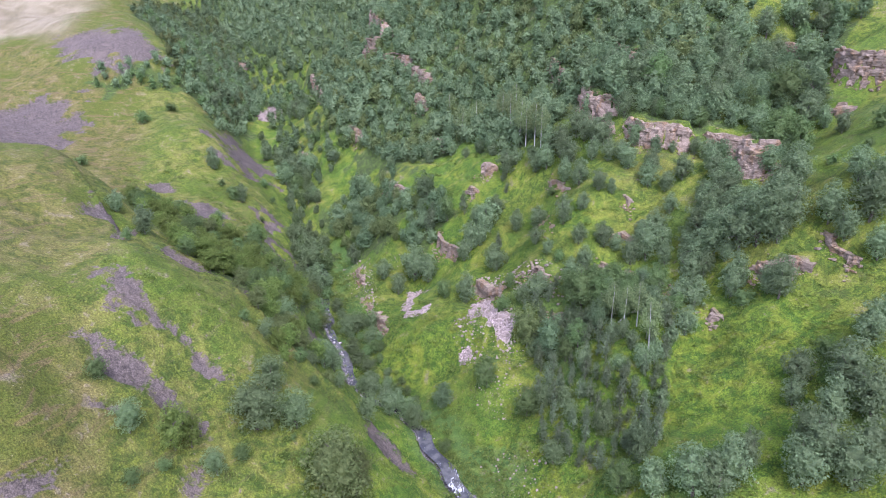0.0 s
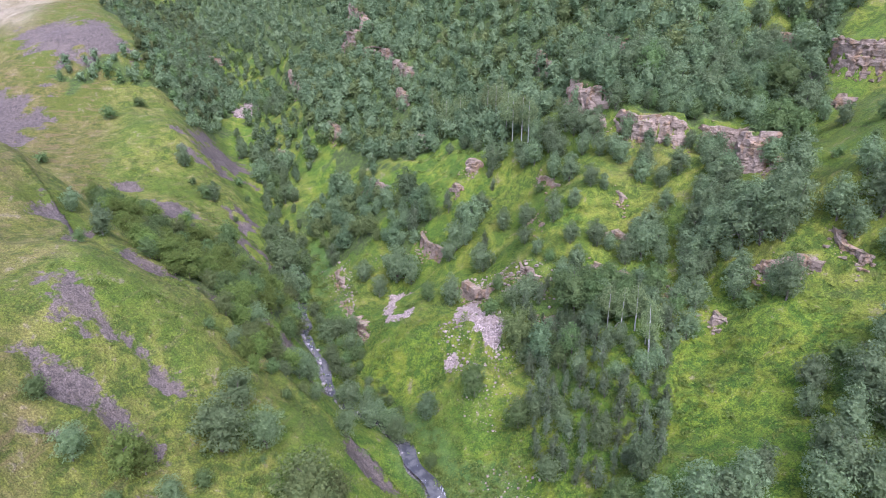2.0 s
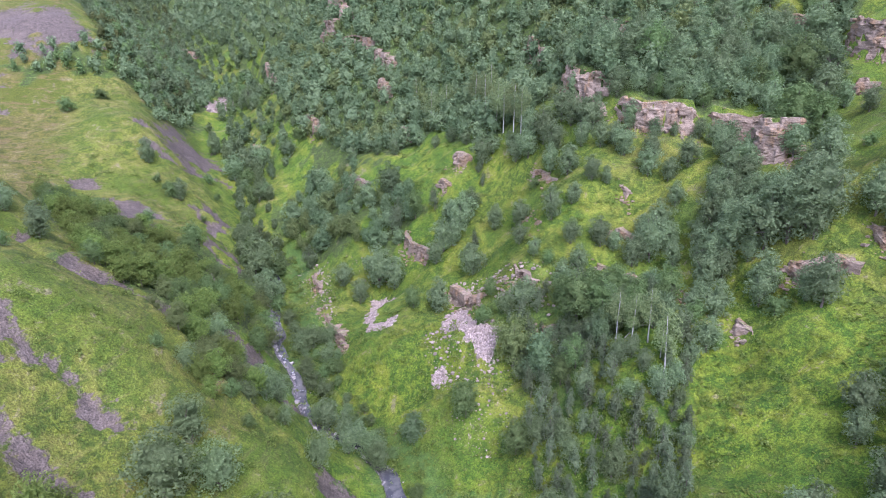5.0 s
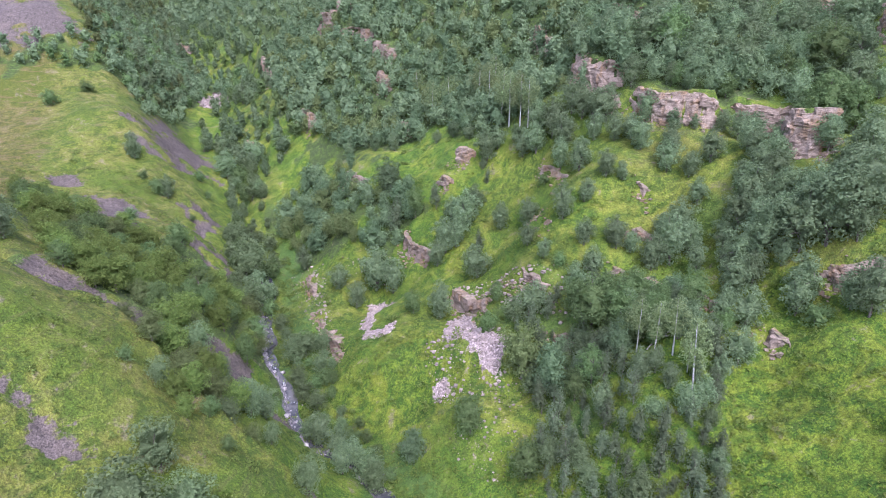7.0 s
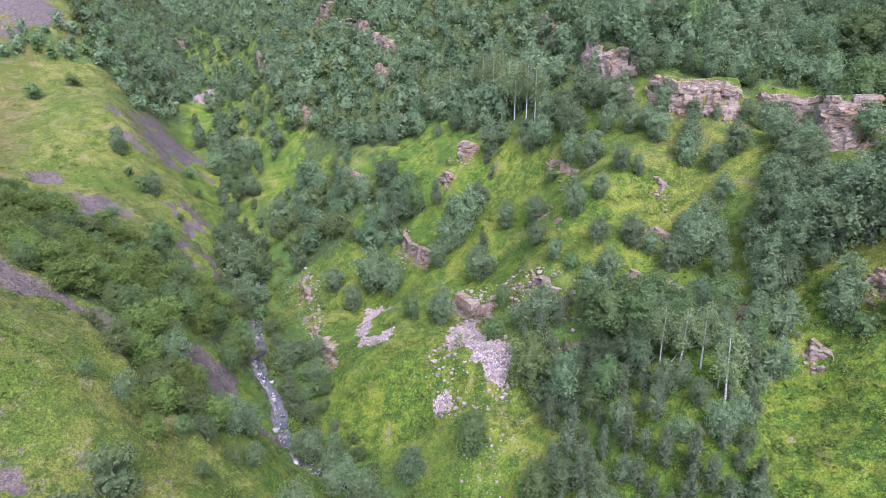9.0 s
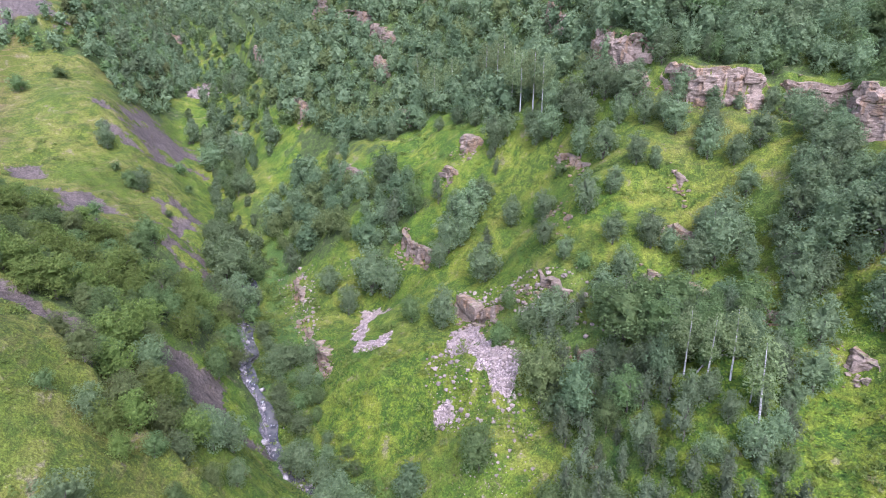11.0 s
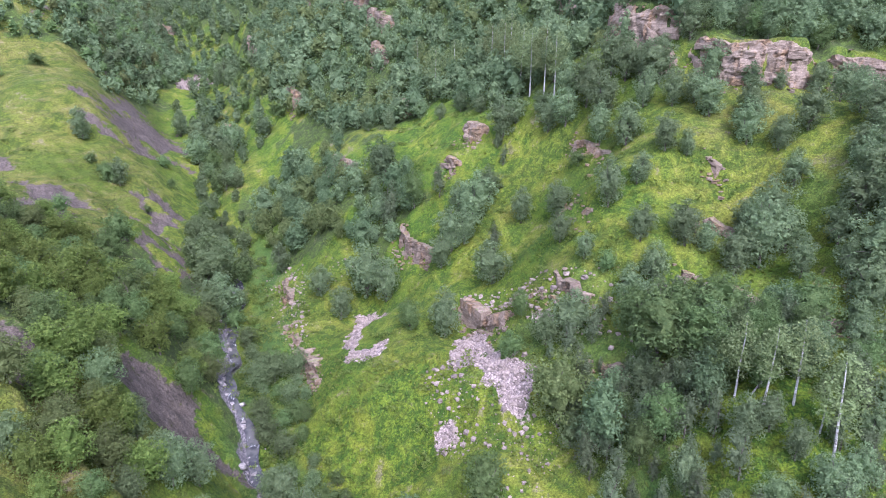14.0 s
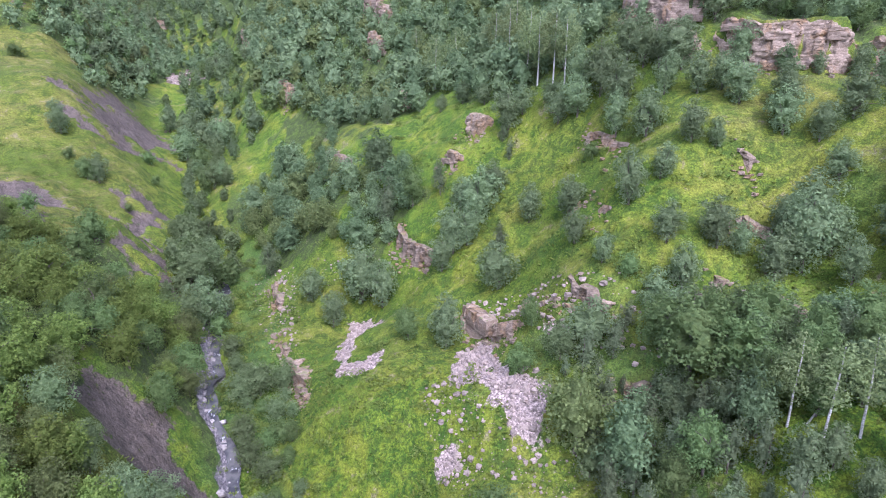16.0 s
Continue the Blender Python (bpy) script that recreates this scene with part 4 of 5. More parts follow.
# ---- mesh helpers ----
def mesh_of(name, verts, faces, material, smooth=False):
    """A mesh from arrays: verts n x 3 and faces m x 3 or m x 4."""
    me = bpy.data.meshes.new(name)
    verts, faces = np.asarray(verts, np.float32), np.asarray(faces, np.int32)
    k = faces.shape[1]
    me.vertices.add(len(verts))
    me.vertices.foreach_set("co", verts.ravel())
    me.loops.add(faces.size)
    me.loops.foreach_set("vertex_index", faces.ravel())
    me.polygons.add(len(faces))
    me.polygons.foreach_set("loop_start", np.arange(0, faces.size, k, dtype=np.int32))
    me.polygons.foreach_set("use_smooth", np.full(len(faces), smooth))
    me.update(calc_edges=True)
    me.validate()
    me.materials.append(material)
    return me


def part(name, mesh, parent, label=""):
    """Hang a mesh under a thing or a part."""
    ob = new(name, mesh)
    ob.parent = parent
    return tagged(ob, label) if label else ob


def join(pieces):
    """Stack (verts, faces) pairs into one."""
    vs, fs, n = [], [], 0
    for v, f in pieces:
        vs.append(v)
        fs.append(np.asarray(f) + n)
        n += len(v)
    return np.vstack(vs), np.vstack(fs)


# ---- ground ----
def spaced(low, a, b, high, fine, grow):
    """Coordinates with a fine middle and cells that widen outwards."""
    mid = list(np.arange(a, b, fine))
    up, step = [b], fine
    while up[-1] < high:
        step = min(step * grow, 60)
        up.append(up[-1] + step)
    down, step = [a], fine
    while down[-1] > low:
        step = min(step * grow, 60)
        down.append(down[-1] - step)
    return np.array(down[:0:-1] + mid + up)


def mask(x, y, rings, soft=1.5, wander=2.4, size=6, most=4.0):
    wx, wy = x + wander * fbm(x, y, size, 3, 21), y + wander * fbm(x, y, size, 3, 33)
    total = np.zeros(np.shape(x))
    for ring in rings:
        p = np.array(ring)
        near = (x > p[:, 0].min() - 8) & (x < p[:, 0].max() + 8) & (y > p[:, 1].min() - 8) & (y < p[:, 1].max() + 8)
        if near.any():
            k = np.clip(np.ptp(p, axis=0).max() / 16, 1, most)
            d = inside(x[near] + k * (wx - x)[near], y[near] + k * (wy - y)[near], ring)
            total[near] = np.maximum(total[near], np.clip(0.5 + d / (2 * soft), 0, 1))
    return total


def build_ground():
    gx = spaced(-1600, -118, 112, 1600, 1.0, 1.05)
    gy = spaced(-900, 82, 268, 2200, 1.0, 1.032)
    x, y = [v.ravel() for v in np.meshgrid(gx, gy)]
    z = land(x, y)
    scar, scree = mask(x, y, SCARS), mask(x, y, SCREES, 1.8, 2.0, 4, 1.0)
    strewn = mask(x, y, STREWN, 3.0)
    z -= scar * (1.0 + 0.8 * np.abs(fbm(x, y, 3.0, 3, 51)))
    z += scree * 0.25 * fbm(x, y, 0.9, 2, 61)
    off = x - stream_x(y)
    dry = np.maximum(np.clip((-off - 62) / 22, 0, 1), 0.55 * np.clip((-off - 8) / 20, 0, 1)) * np.clip(0.95 + 0.5 * vnoise(x, y, 40, 71), 0, 1)
    dry = np.maximum(dry * np.clip((z - 28) / 22, 0, 1), np.clip((off - 78) / 30, 0, 0.25) + 0.28 * np.clip(vnoise(x, y, 22, 72), 0, 1) * (off > 0))
    wood = np.maximum(mask(x, y, [ring for name, ring in WOODS.items() if name not in ("thicket", "far_valley", "stream_wood", "cliff_wood", "ravine_side", "birch_wood", "bank_bushes", "gully_willows")], 3, 3, 9), 0)
    bed = np.clip(1.25 - np.abs(off + 0.5 * vnoise(x, y, 3, 81)) / 2.6, 0, 1) * (y < 262)
    herb = 0.7 * np.clip(1 - np.abs(np.abs(off - 3) - 5) / 9, 0, 1) * np.clip(1 - (y - 277) / 30, 0, 1) + np.clip(vnoise(x, y, 16, 91) - 0.25, 0, 1) * (off > 0)
    hay = np.clip((z - 137) / 7 + 0.6 * vnoise(x, y, 18, 93), 0, 1) * np.clip((-off - 110) / 25, 0, 1)
    nx, ny = len(gx), len(gy)
    i = (np.arange(ny - 1)[:, None] * nx + np.arange(nx - 1)).ravel()
    me = mesh_of("ground", np.c_[x, y, z], np.c_[i, i + 1, i + nx + 1, i + nx], M_GROUND, True)
    for name, channels in (("zone", (scar, np.maximum(scree, 0.35 * strewn), dry, hay)), ("cover", (wood, bed, np.clip(herb, 0, 1), np.ones(len(x))))):
        layer = me.color_attributes.new(name, "FLOAT_COLOR", "POINT")
        layer.data.foreach_set("color", np.stack(channels, 1).astype(np.float32).ravel())
    return tagged(new("ground", me), "green grassy gorge slopes with bare grey-violet shale scars", "ground", kind="structure")


def build_stream():
    ys = np.arange(20, 258, 0.7)
    cx = stream_x(ys)
    level = broad(cx, ys) - 1.3 + 0.30
    level = np.convolve(np.pad(level, 6, "edge"), np.ones(13) / 13, "valid") + 0.12 * np.sin(ys * 0.9) * (np.sin(ys * 0.31) > 0)
    across = np.linspace(-2.0, 2.0, 9)
    x = cx[:, None] + across
    z = level[:, None] + 0.05 * vnoise(x, np.broadcast_to(ys[:, None], x.shape), 0.8, 7)
    v = np.c_[x.ravel(), np.broadcast_to(ys[:, None], x.shape).ravel(), z.ravel()]
    i = (np.arange(len(ys) - 1)[:, None] * 9 + np.arange(8)).ravel()
    me = mesh_of("stream", v, np.c_[i, i + 1, i + 10, i + 9], M_WATER, True)
    return tagged(new("stream", me), "shallow grey stream with white riffles over gravel", "stream", kind="structure")


build_ground()
build_stream()


# ---- trees ----
def sprays(rng, centres, radii, count, size, flat=0.85, up=0.35):
    """Leaf sprays on the outer side of rounded clumps: small triangles that face outwards and up."""
    area = radii**2
    more = count * 5
    which = rng.choice(len(centres), more, p=area / area.sum())
    d = rng.normal(size=(more, 3))
    d /= np.linalg.norm(d, axis=1)[:, None]
    squash = np.array([1, 1, flat])
    p = centres[which] + d * radii[which, None] * (0.70 + 0.75 * rng.random((more, 1))**1.6) * squash
    gap = np.linalg.norm((p[:, None] - centres[None]) / squash, axis=2) / radii[None]
    open_air = (gap < 0.70).sum(1) == 0
    keep = np.nonzero(open_air & (d[:, 2] > -0.75))[0]
    keep = np.r_[keep, np.arange(more)][:count]
    p, d = p[keep], d[keep]
    n = d * 0.8 + np.array([0, 0, up]) + rng.normal(size=(count, 3)) * 0.38
    n /= np.linalg.norm(n, axis=1)[:, None]
    a = np.cross(n, rng.normal(size=(count, 3)))
    a /= np.linalg.norm(a, axis=1)[:, None]
    b = np.cross(n, a)
    s = size * (0.45 + 1.1 * rng.random((count, 1)))
    v = np.stack([p - a * s - b * s * 0.55, p + a * s * 0.5 - b * s * 0.75, p + a * s * 0.35 + b * s], 1).reshape(-1, 3)
    return v, np.arange(count * 3).reshape(-1, 3)


def ico_ball(times=2):
    """A ball of triangles: unit directions and faces."""
    g = (1 + 5**0.5) / 2
    v = [(-1, g, 0), (1, g, 0), (-1, -g, 0), (1, -g, 0), (0, -1, g), (0, 1, g), (0, -1, -g), (0, 1, -g), (g, 0, -1), (g, 0, 1), (-g, 0, -1), (-g, 0, 1)]
    f = [(0, 11, 5), (0, 5, 1), (0, 1, 7), (0, 7, 10), (0, 10, 11), (1, 5, 9), (5, 11, 4), (11, 10, 2), (10, 7, 6), (7, 1, 8), (3, 9, 4), (3, 4, 2), (3, 2, 6), (3, 6, 8), (3, 8, 9), (4, 9, 5), (2, 4, 11), (6, 2, 10), (8, 6, 7), (9, 8, 1)]
    v = [np.array(p) / np.linalg.norm(p) for p in v]
    for _ in range(times):
        middle, g2 = {}, []

        def half(a, b):
            key = (min(a, b), max(a, b))
            if key not in middle:
                m = v[a] + v[b]
                v.append(m / np.linalg.norm(m))
                middle[key] = len(v) - 1
            return middle[key]
        for a, b, c in f:
            ab, bc, ca = half(a, b), half(b, c), half(c, a)
            g2 += [(a, ab, ca), (b, bc, ab), (c, ca, bc), (ab, bc, ca)]
        f = g2
    return np.array(v), np.array(f)


BALL, SMALL_BALL = ico_ball(2), ico_ball(1)


def inner_crown(centres, radii, ball=BALL, share=0.62):
    """The shaded inner mass of a crown, which follows its clumps."""
    u, f = ball
    mid = centres.mean(0)
    c = centres - mid
    ahead = u @ c.T
    aside = (c**2).sum(1)[None] - ahead**2
    reach = np.where(aside < radii[None]**2, ahead + np.sqrt(np.clip(radii[None]**2 - aside, 0, None)), 0.03)
    return mid + u * (share * reach.max(1))[:, None], f


def crown_shape(rng, kind):
    """Clumps of a crown for a tree one metre high: their centres and radii."""
    wide, low, n, lump = {"a": (0.30, 0.06, 62, 0.34), "d": (0.30, 0.06, 62, 0.34), "l": (0.34, 0.05, 66, 0.32), "o": (0.34, 0.05, 66, 0.32), "y": (0.33, 0.05, 66, 0.32),
                          "s": (0.38, 0.01, 64, 0.32), "n": (0.19, 0.03, 44, 0.36), "b": (0.50, 0.0, 22, 0.40), "w": (0.19, 0.30, 40, 0.34)}[kind]
    k = np.arange(n) + 0.5
    zz = 1 - 2 * k / n
    t = k * 2.39996 + rng.random() * 6.28
    zz = np.clip(zz + 0.16 * rng.normal(size=n), -0.95, 1)
    t = t + 0.35 * rng.normal(size=n)
    lobes = rng.random(3) * 6.28
    uneven = 1 + 0.20 * np.sin(2 * t + lobes[0] + 1.5 * zz) + 0.15 * np.sin(3 * t + lobes[1] + 3 * zz) + 0.16 * rng.normal(size=n)
    ring = np.sqrt(1 - zz**2)
    if kind in "nw":
        ring = ring * np.where(zz > 0, 1 - 0.45 * zz, 1)
    reach = wide * ring * uneven * (0.56 + 0.30 * rng.random(n))
    half = (1 - low) / 2
    lean = rng.normal(size=2) * 0.06
    z = low + half + zz * half * (0.80 if kind == "w" else 0.92) * (1 + 0.08 * rng.normal(size=n))
    c = np.c_[reach * np.cos(t) + lean[0] * z, reach * np.sin(t) + lean[1] * z, z]
    r = wide * lump * (0.55 + 0.75 * rng.random(n)**1.3) * (0.75 + 0.25 * ring)
    return c, r


def tube(path, radii, sides=7):
    """A tapered, bent limb."""
    path, rings = np.array(path, float), []
    for i, p in enumerate(path):
        way = path[min(i + 1, len(path) - 1)] - path[max(i - 1, 0)]
        way /= np.linalg.norm(way) + 1e-9
        a = np.cross(way, (0.31, 0.92, 0.13))
        a /= np.linalg.norm(a)
        b = np.cross(way, a)
        t = np.arange(sides) / sides * 2 * math.pi
        rings.append(p + radii[i] * (np.cos(t)[:, None] * a + np.sin(t)[:, None] * b))
    k, n = np.arange(sides), len(path)
    f = [np.c_[i * sides + k, i * sides + (k + 1) % sides, (i + 1) * sides + (k + 1) % sides, (i + 1) * sides + k] for i in range(n - 1)]
    return np.vstack(rings), np.vstack(f)


def trunk_of(rng, kind, centres):
    """A trunk with limbs that run out to some of the clumps, for a tree one metre high."""
    top = {"w": 0.93, "n": 0.85, "b": 0.45}.get(kind, 0.75)
    r0 = {"w": 0.0125, "b": 0.014, "n": 0.016}.get(kind, 0.024)
    sway = rng.normal(size=(6, 2)) * (0.0012 if kind == "w" else 0.012)
    path = [(sway[i, 0] * i, sway[i, 1] * i, -0.05 + (top + 0.05) * i / 5) for i in range(6)]
    pieces = [tube(path, [r0 * (1 - 0.15 * i) for i in range(6)])]
    for c in centres[rng.permutation(len(centres))[:0 if kind in "sbnw" else 7]]:
        k = rng.integers(1, 5)
        a = np.array(path[k])
        m = (a + c) / 2 + np.array([0, 0, 0.02])
        pieces.append(tube([a, m, c], [r0 * 0.42, r0 * 0.3, r0 * 0.12], 5))
    return join(pieces)


LABELS = {
    "a": ("tree", "tree", "grey-green broadleaf tree with a clumpy crown on the grass slope"),
    "d": ("round_tree", "tree", "dark green round-crowned tree on the grass slope"),
    "l": ("spreading_tree", "tree", "fresh green spreading tree among grass and rock"),
    "o": ("broad_tree", "tree", "olive-tinged broad tree with a dense leafy crown"),
    "y": ("leafy_tree", "tree", "yellow-green leafy tree on the gully side"),
    "s": ("willow", "tree", "pale silvery-green bushy willow beside the stream gully"),
    "n": ("young_tree", "tree", "slender upright grey-green young tree in the thicket"),
    "b": ("bush", "bush", "low rounded green bush on the open meadow"),
    "w": ("birch", "tree", "tall thin birch with bare white trunk and light crown"),
}
LEAVES = {"a": 2800, "d": 2800, "l": 3400, "o": 3900, "y": 2900, "s": 2700, "n": 1200, "b": 1200, "w": 2200}
VARIANTS = {"a": 7, "d": 3, "l": 5, "o": 3, "y": 4, "s": 5, "n": 5, "b": 4, "w": 4}
tree_meshes, tree_used = {}, {}


def tree_mesh(kind, variant):
    if (kind, variant) not in tree_meshes:
        rng = np.random.default_rng(1000 * ord(kind) + variant)
        c, r = crown_shape(rng, kind)
        size = {"b": 0.030, "n": 0.0170, "w": 0.0105, "o": 0.0155, "l": 0.0170}.get(kind, 0.0190)
        v, f = sprays(rng, c, r, LEAVES[kind], size, 0.85 if kind not in "nw" else 1.3)
        if kind != "w":
            v, f = join([(v, f), inner_crown(c, r)])
        crown = mesh_of("crown", v, f, M_LEAF.get(kind, M_LEAF["a"]) if kind != "b" else M_LEAF["l"])
        tv, tf = trunk_of(rng, kind, c)
        trunk = mesh_of("trunk", tv, tf, M_BIRCH if kind == "w" else M_BARK, True)
        tree_meshes[kind, variant] = trunk, crown
    return tree_meshes[kind, variant]


def plant(x, y, height, kind, rng, group):
    """Stand one tree on the ground."""
    variant = int(rng.integers(VARIANTS[kind]))
    wide = height * (0.95 + 0.3 * rng.random()) if kind not in "nw" else height * (0.95 + 0.25 * rng.random())
    m = pose(x, y, float(land(np.array([x]), np.array([y]))[0]) - 0.05, rng.normal() * 1.5, rng.normal() * 1.5, rng.random() * 360) @ Matrix.Diagonal((wide, wide, height, 1))
    key = (kind, variant, group)
    if key in tree_used:
        first = tree_used[key]
        return copy_thing(first, m @ Matrix.Diagonal((*[1 / s for s in first.scale], 1)))
    name, category, label = LABELS[kind]
    ob = tagged(new(name), label, category, group)
    trunk, crown = tree_mesh(kind, variant)
    part("trunk", trunk, ob)
    part("crown", crown, ob)
    ob.matrix_basis = m
    tree_used[key] = ob
    return ob


def scatter(ring, gap, rng, tries=9000, most=9999):
    """Places inside a ring, no two nearer than the gap."""
    p = np.array(ring)
    q = p.min(0) + rng.random((tries, 2)) * (p.max(0) - p.min(0))
    q = q[inside(q[:, 0], q[:, 1], ring) > 0]
    cell, kept = {}, []
    for x, y in q:
        i, j = int(x // gap), int(y // gap)
        if all((x - a)**2 + (y - b)**2 > gap * gap for di in (-1, 0, 1) for dj in (-1, 0, 1) for a, b in cell.get((i + di, j + dj), ())):
            cell.setdefault((i, j), []).append((x, y))
            kept.append((x, y))
            if len(kept) >= most:
                break
    return kept


def build_single_trees():
    rng = np.random.default_rng(7)
    for place, rows in TREES.items():
        for x, y, h, kind in rows:
            plant(x, y, h, kind, rng, "trees of the gorge" if kind != "b" else "bushes of the gorge")


def near_woods():
    """Trees of the nearer woods, each one a thing."""
    rng = np.random.default_rng(11)
    taken = [(x, y) for rows in TREES.values() for x, y, h, k in rows]
    for wood, gap, kinds, low, high in (("gully_wood", 4.0, "ylyyoyl", 5.5, 9.5), ("gully_willows", 3.9, "syslso", 4.0, 7.5), ("bank_bushes", 3.5, "slls", 2.2, 4.6), ("ravine_side", 5.5, "adaa", 5.0, 9.0), ("birch_wood", 3.9, "dlal", 4.5, 8.5), ("thicket", 2.6, "nnnnnsnnn", 3.0, 7.5)):
        for x, y in scatter(WOODS[wood], gap, rng):
            if mask(np.array([x]), np.array([y]), SCARS, 0.8, 1.0)[0] > 0.55:
                continue
            if min((x - a)**2 + (y - b)**2 for a, b in taken) > 5 and abs(x - float(stream_x(y))) > 3:
                plant(x, y, low + (high - low) * rng.random(), kinds[int(rng.integers(len(kinds)))], rng, "trees of the gorge")


def far_wood(name, ring, gap, low, high, tints, leaves, label, leaf=0.046):
    """A distant wood, too many trees to count, in one mesh."""
    rng = np.random.default_rng(len(name) * 17)
    pieces, tone = [], []
    for x, y in scatter(ring, gap, rng, 90000):
        h = low + (high - low) * rng.random()**1.2
        c, r = crown_shape(rng, "aadaol"[int(rng.integers(6))])
        few = y > 340
        v, f = sprays(rng, c, r * 1.05, int(leaves * (0.5 if few else 1)), 0.062 if few else leaf, 0.9)
        v, f = join([(v, f), inner_crown(c, r, SMALL_BALL, 0.66)])
        base = float(land(np.array([x]), np.array([y]))[0])
        wide = h * (0.85 + 0.4 * rng.random())
        pieces.append((v * np.array([wide, wide, h]) + np.array([x, y, base]), f))
        tone += [int(rng.integers(len(tints)))] * len(f)
    v, f = join(pieces)
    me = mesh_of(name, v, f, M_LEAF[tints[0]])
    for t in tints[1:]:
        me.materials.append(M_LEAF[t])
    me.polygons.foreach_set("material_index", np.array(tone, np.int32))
    return tagged(new(name, me), label, "wood", kind="stuff")


build_single_trees()
near_woods()
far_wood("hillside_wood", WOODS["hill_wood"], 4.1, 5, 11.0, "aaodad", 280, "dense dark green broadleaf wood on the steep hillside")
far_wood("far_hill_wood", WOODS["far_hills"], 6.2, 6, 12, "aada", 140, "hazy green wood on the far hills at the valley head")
far_wood("plateau_wood", WOODS["plateau_wood"], 5.2, 5, 10, "aald", 220, "green broadleaf wood below the plateau edge")
far_wood("valley_wood", WOODS["mid_wood"], 4.2, 5.5, 10.5, "aodado", 1300, "olive and grey-green wood filling the valley bottom", 0.028)
far_wood("upper_wood", WOODS["upper_right_wood"], 5.0, 6, 10, "ald", 600, "fresh green wood above the rock ledges")
far_wood("cliff_top_wood", WOODS["cliff_wood"], 4.6, 5.5, 9.5, "adal", 1500, "green broadleaf trees on the ground above the cliff", 0.024)
far_wood("valley_side_wood", WOODS["valley_side"], 5.6, 5, 10, "aaod", 170, "dense green wood on the slope below the plateau")
far_wood("valley_trees", WOODS["far_valley"], 6.0, 4, 10, "aadl", 340, "scattered trees along the far valley floor")
far_wood("streamside_wood", WOODS["stream_wood"], 6.0, 4, 8, "sasl", 600, "bushy grey-green wood along the stream")


# ---- rock ----
def block(rng, size, rough=0.16, n=3):
    """A broken stone block with rounded, uneven faces, centred on its middle."""
    g = np.linspace(-1, 1, n)
    pts, index = [], {}
    faces = []
    for axis in range(3):
        for side in (-1, 1):
            ids = np.zeros((n, n), int)
            for i in range(n):
                for j in range(n):
                    p = [0, 0, 0]
                    p[axis], p[(axis + 1) % 3], p[(axis + 2) % 3] = side, g[i], g[j]
                    ids[i, j] = index.setdefault(tuple(p), len(index))
            for i in range(n - 1):
                for j in range(n - 1):
                    q = [ids[i, j], ids[i + 1, j], ids[i + 1, j + 1], ids[i, j + 1]]
                    faces.append(q if side > 0 else q[::-1])
    v = np.array(list(index), float)
    v *= (1 - 0.10 * (np.abs(v).sum(1, keepdims=True) - 1) / 2)
    v += rng.normal(size=v.shape) * rough
    return v * np.array(size) / 2, np.array(faces)


block_rng = np.random.default_rng(31)
ROCK_BLOCKS = [mesh_of("block", *block(block_rng, (1, 1, 1), 0.085), M_ROCK) for _ in range(14)]


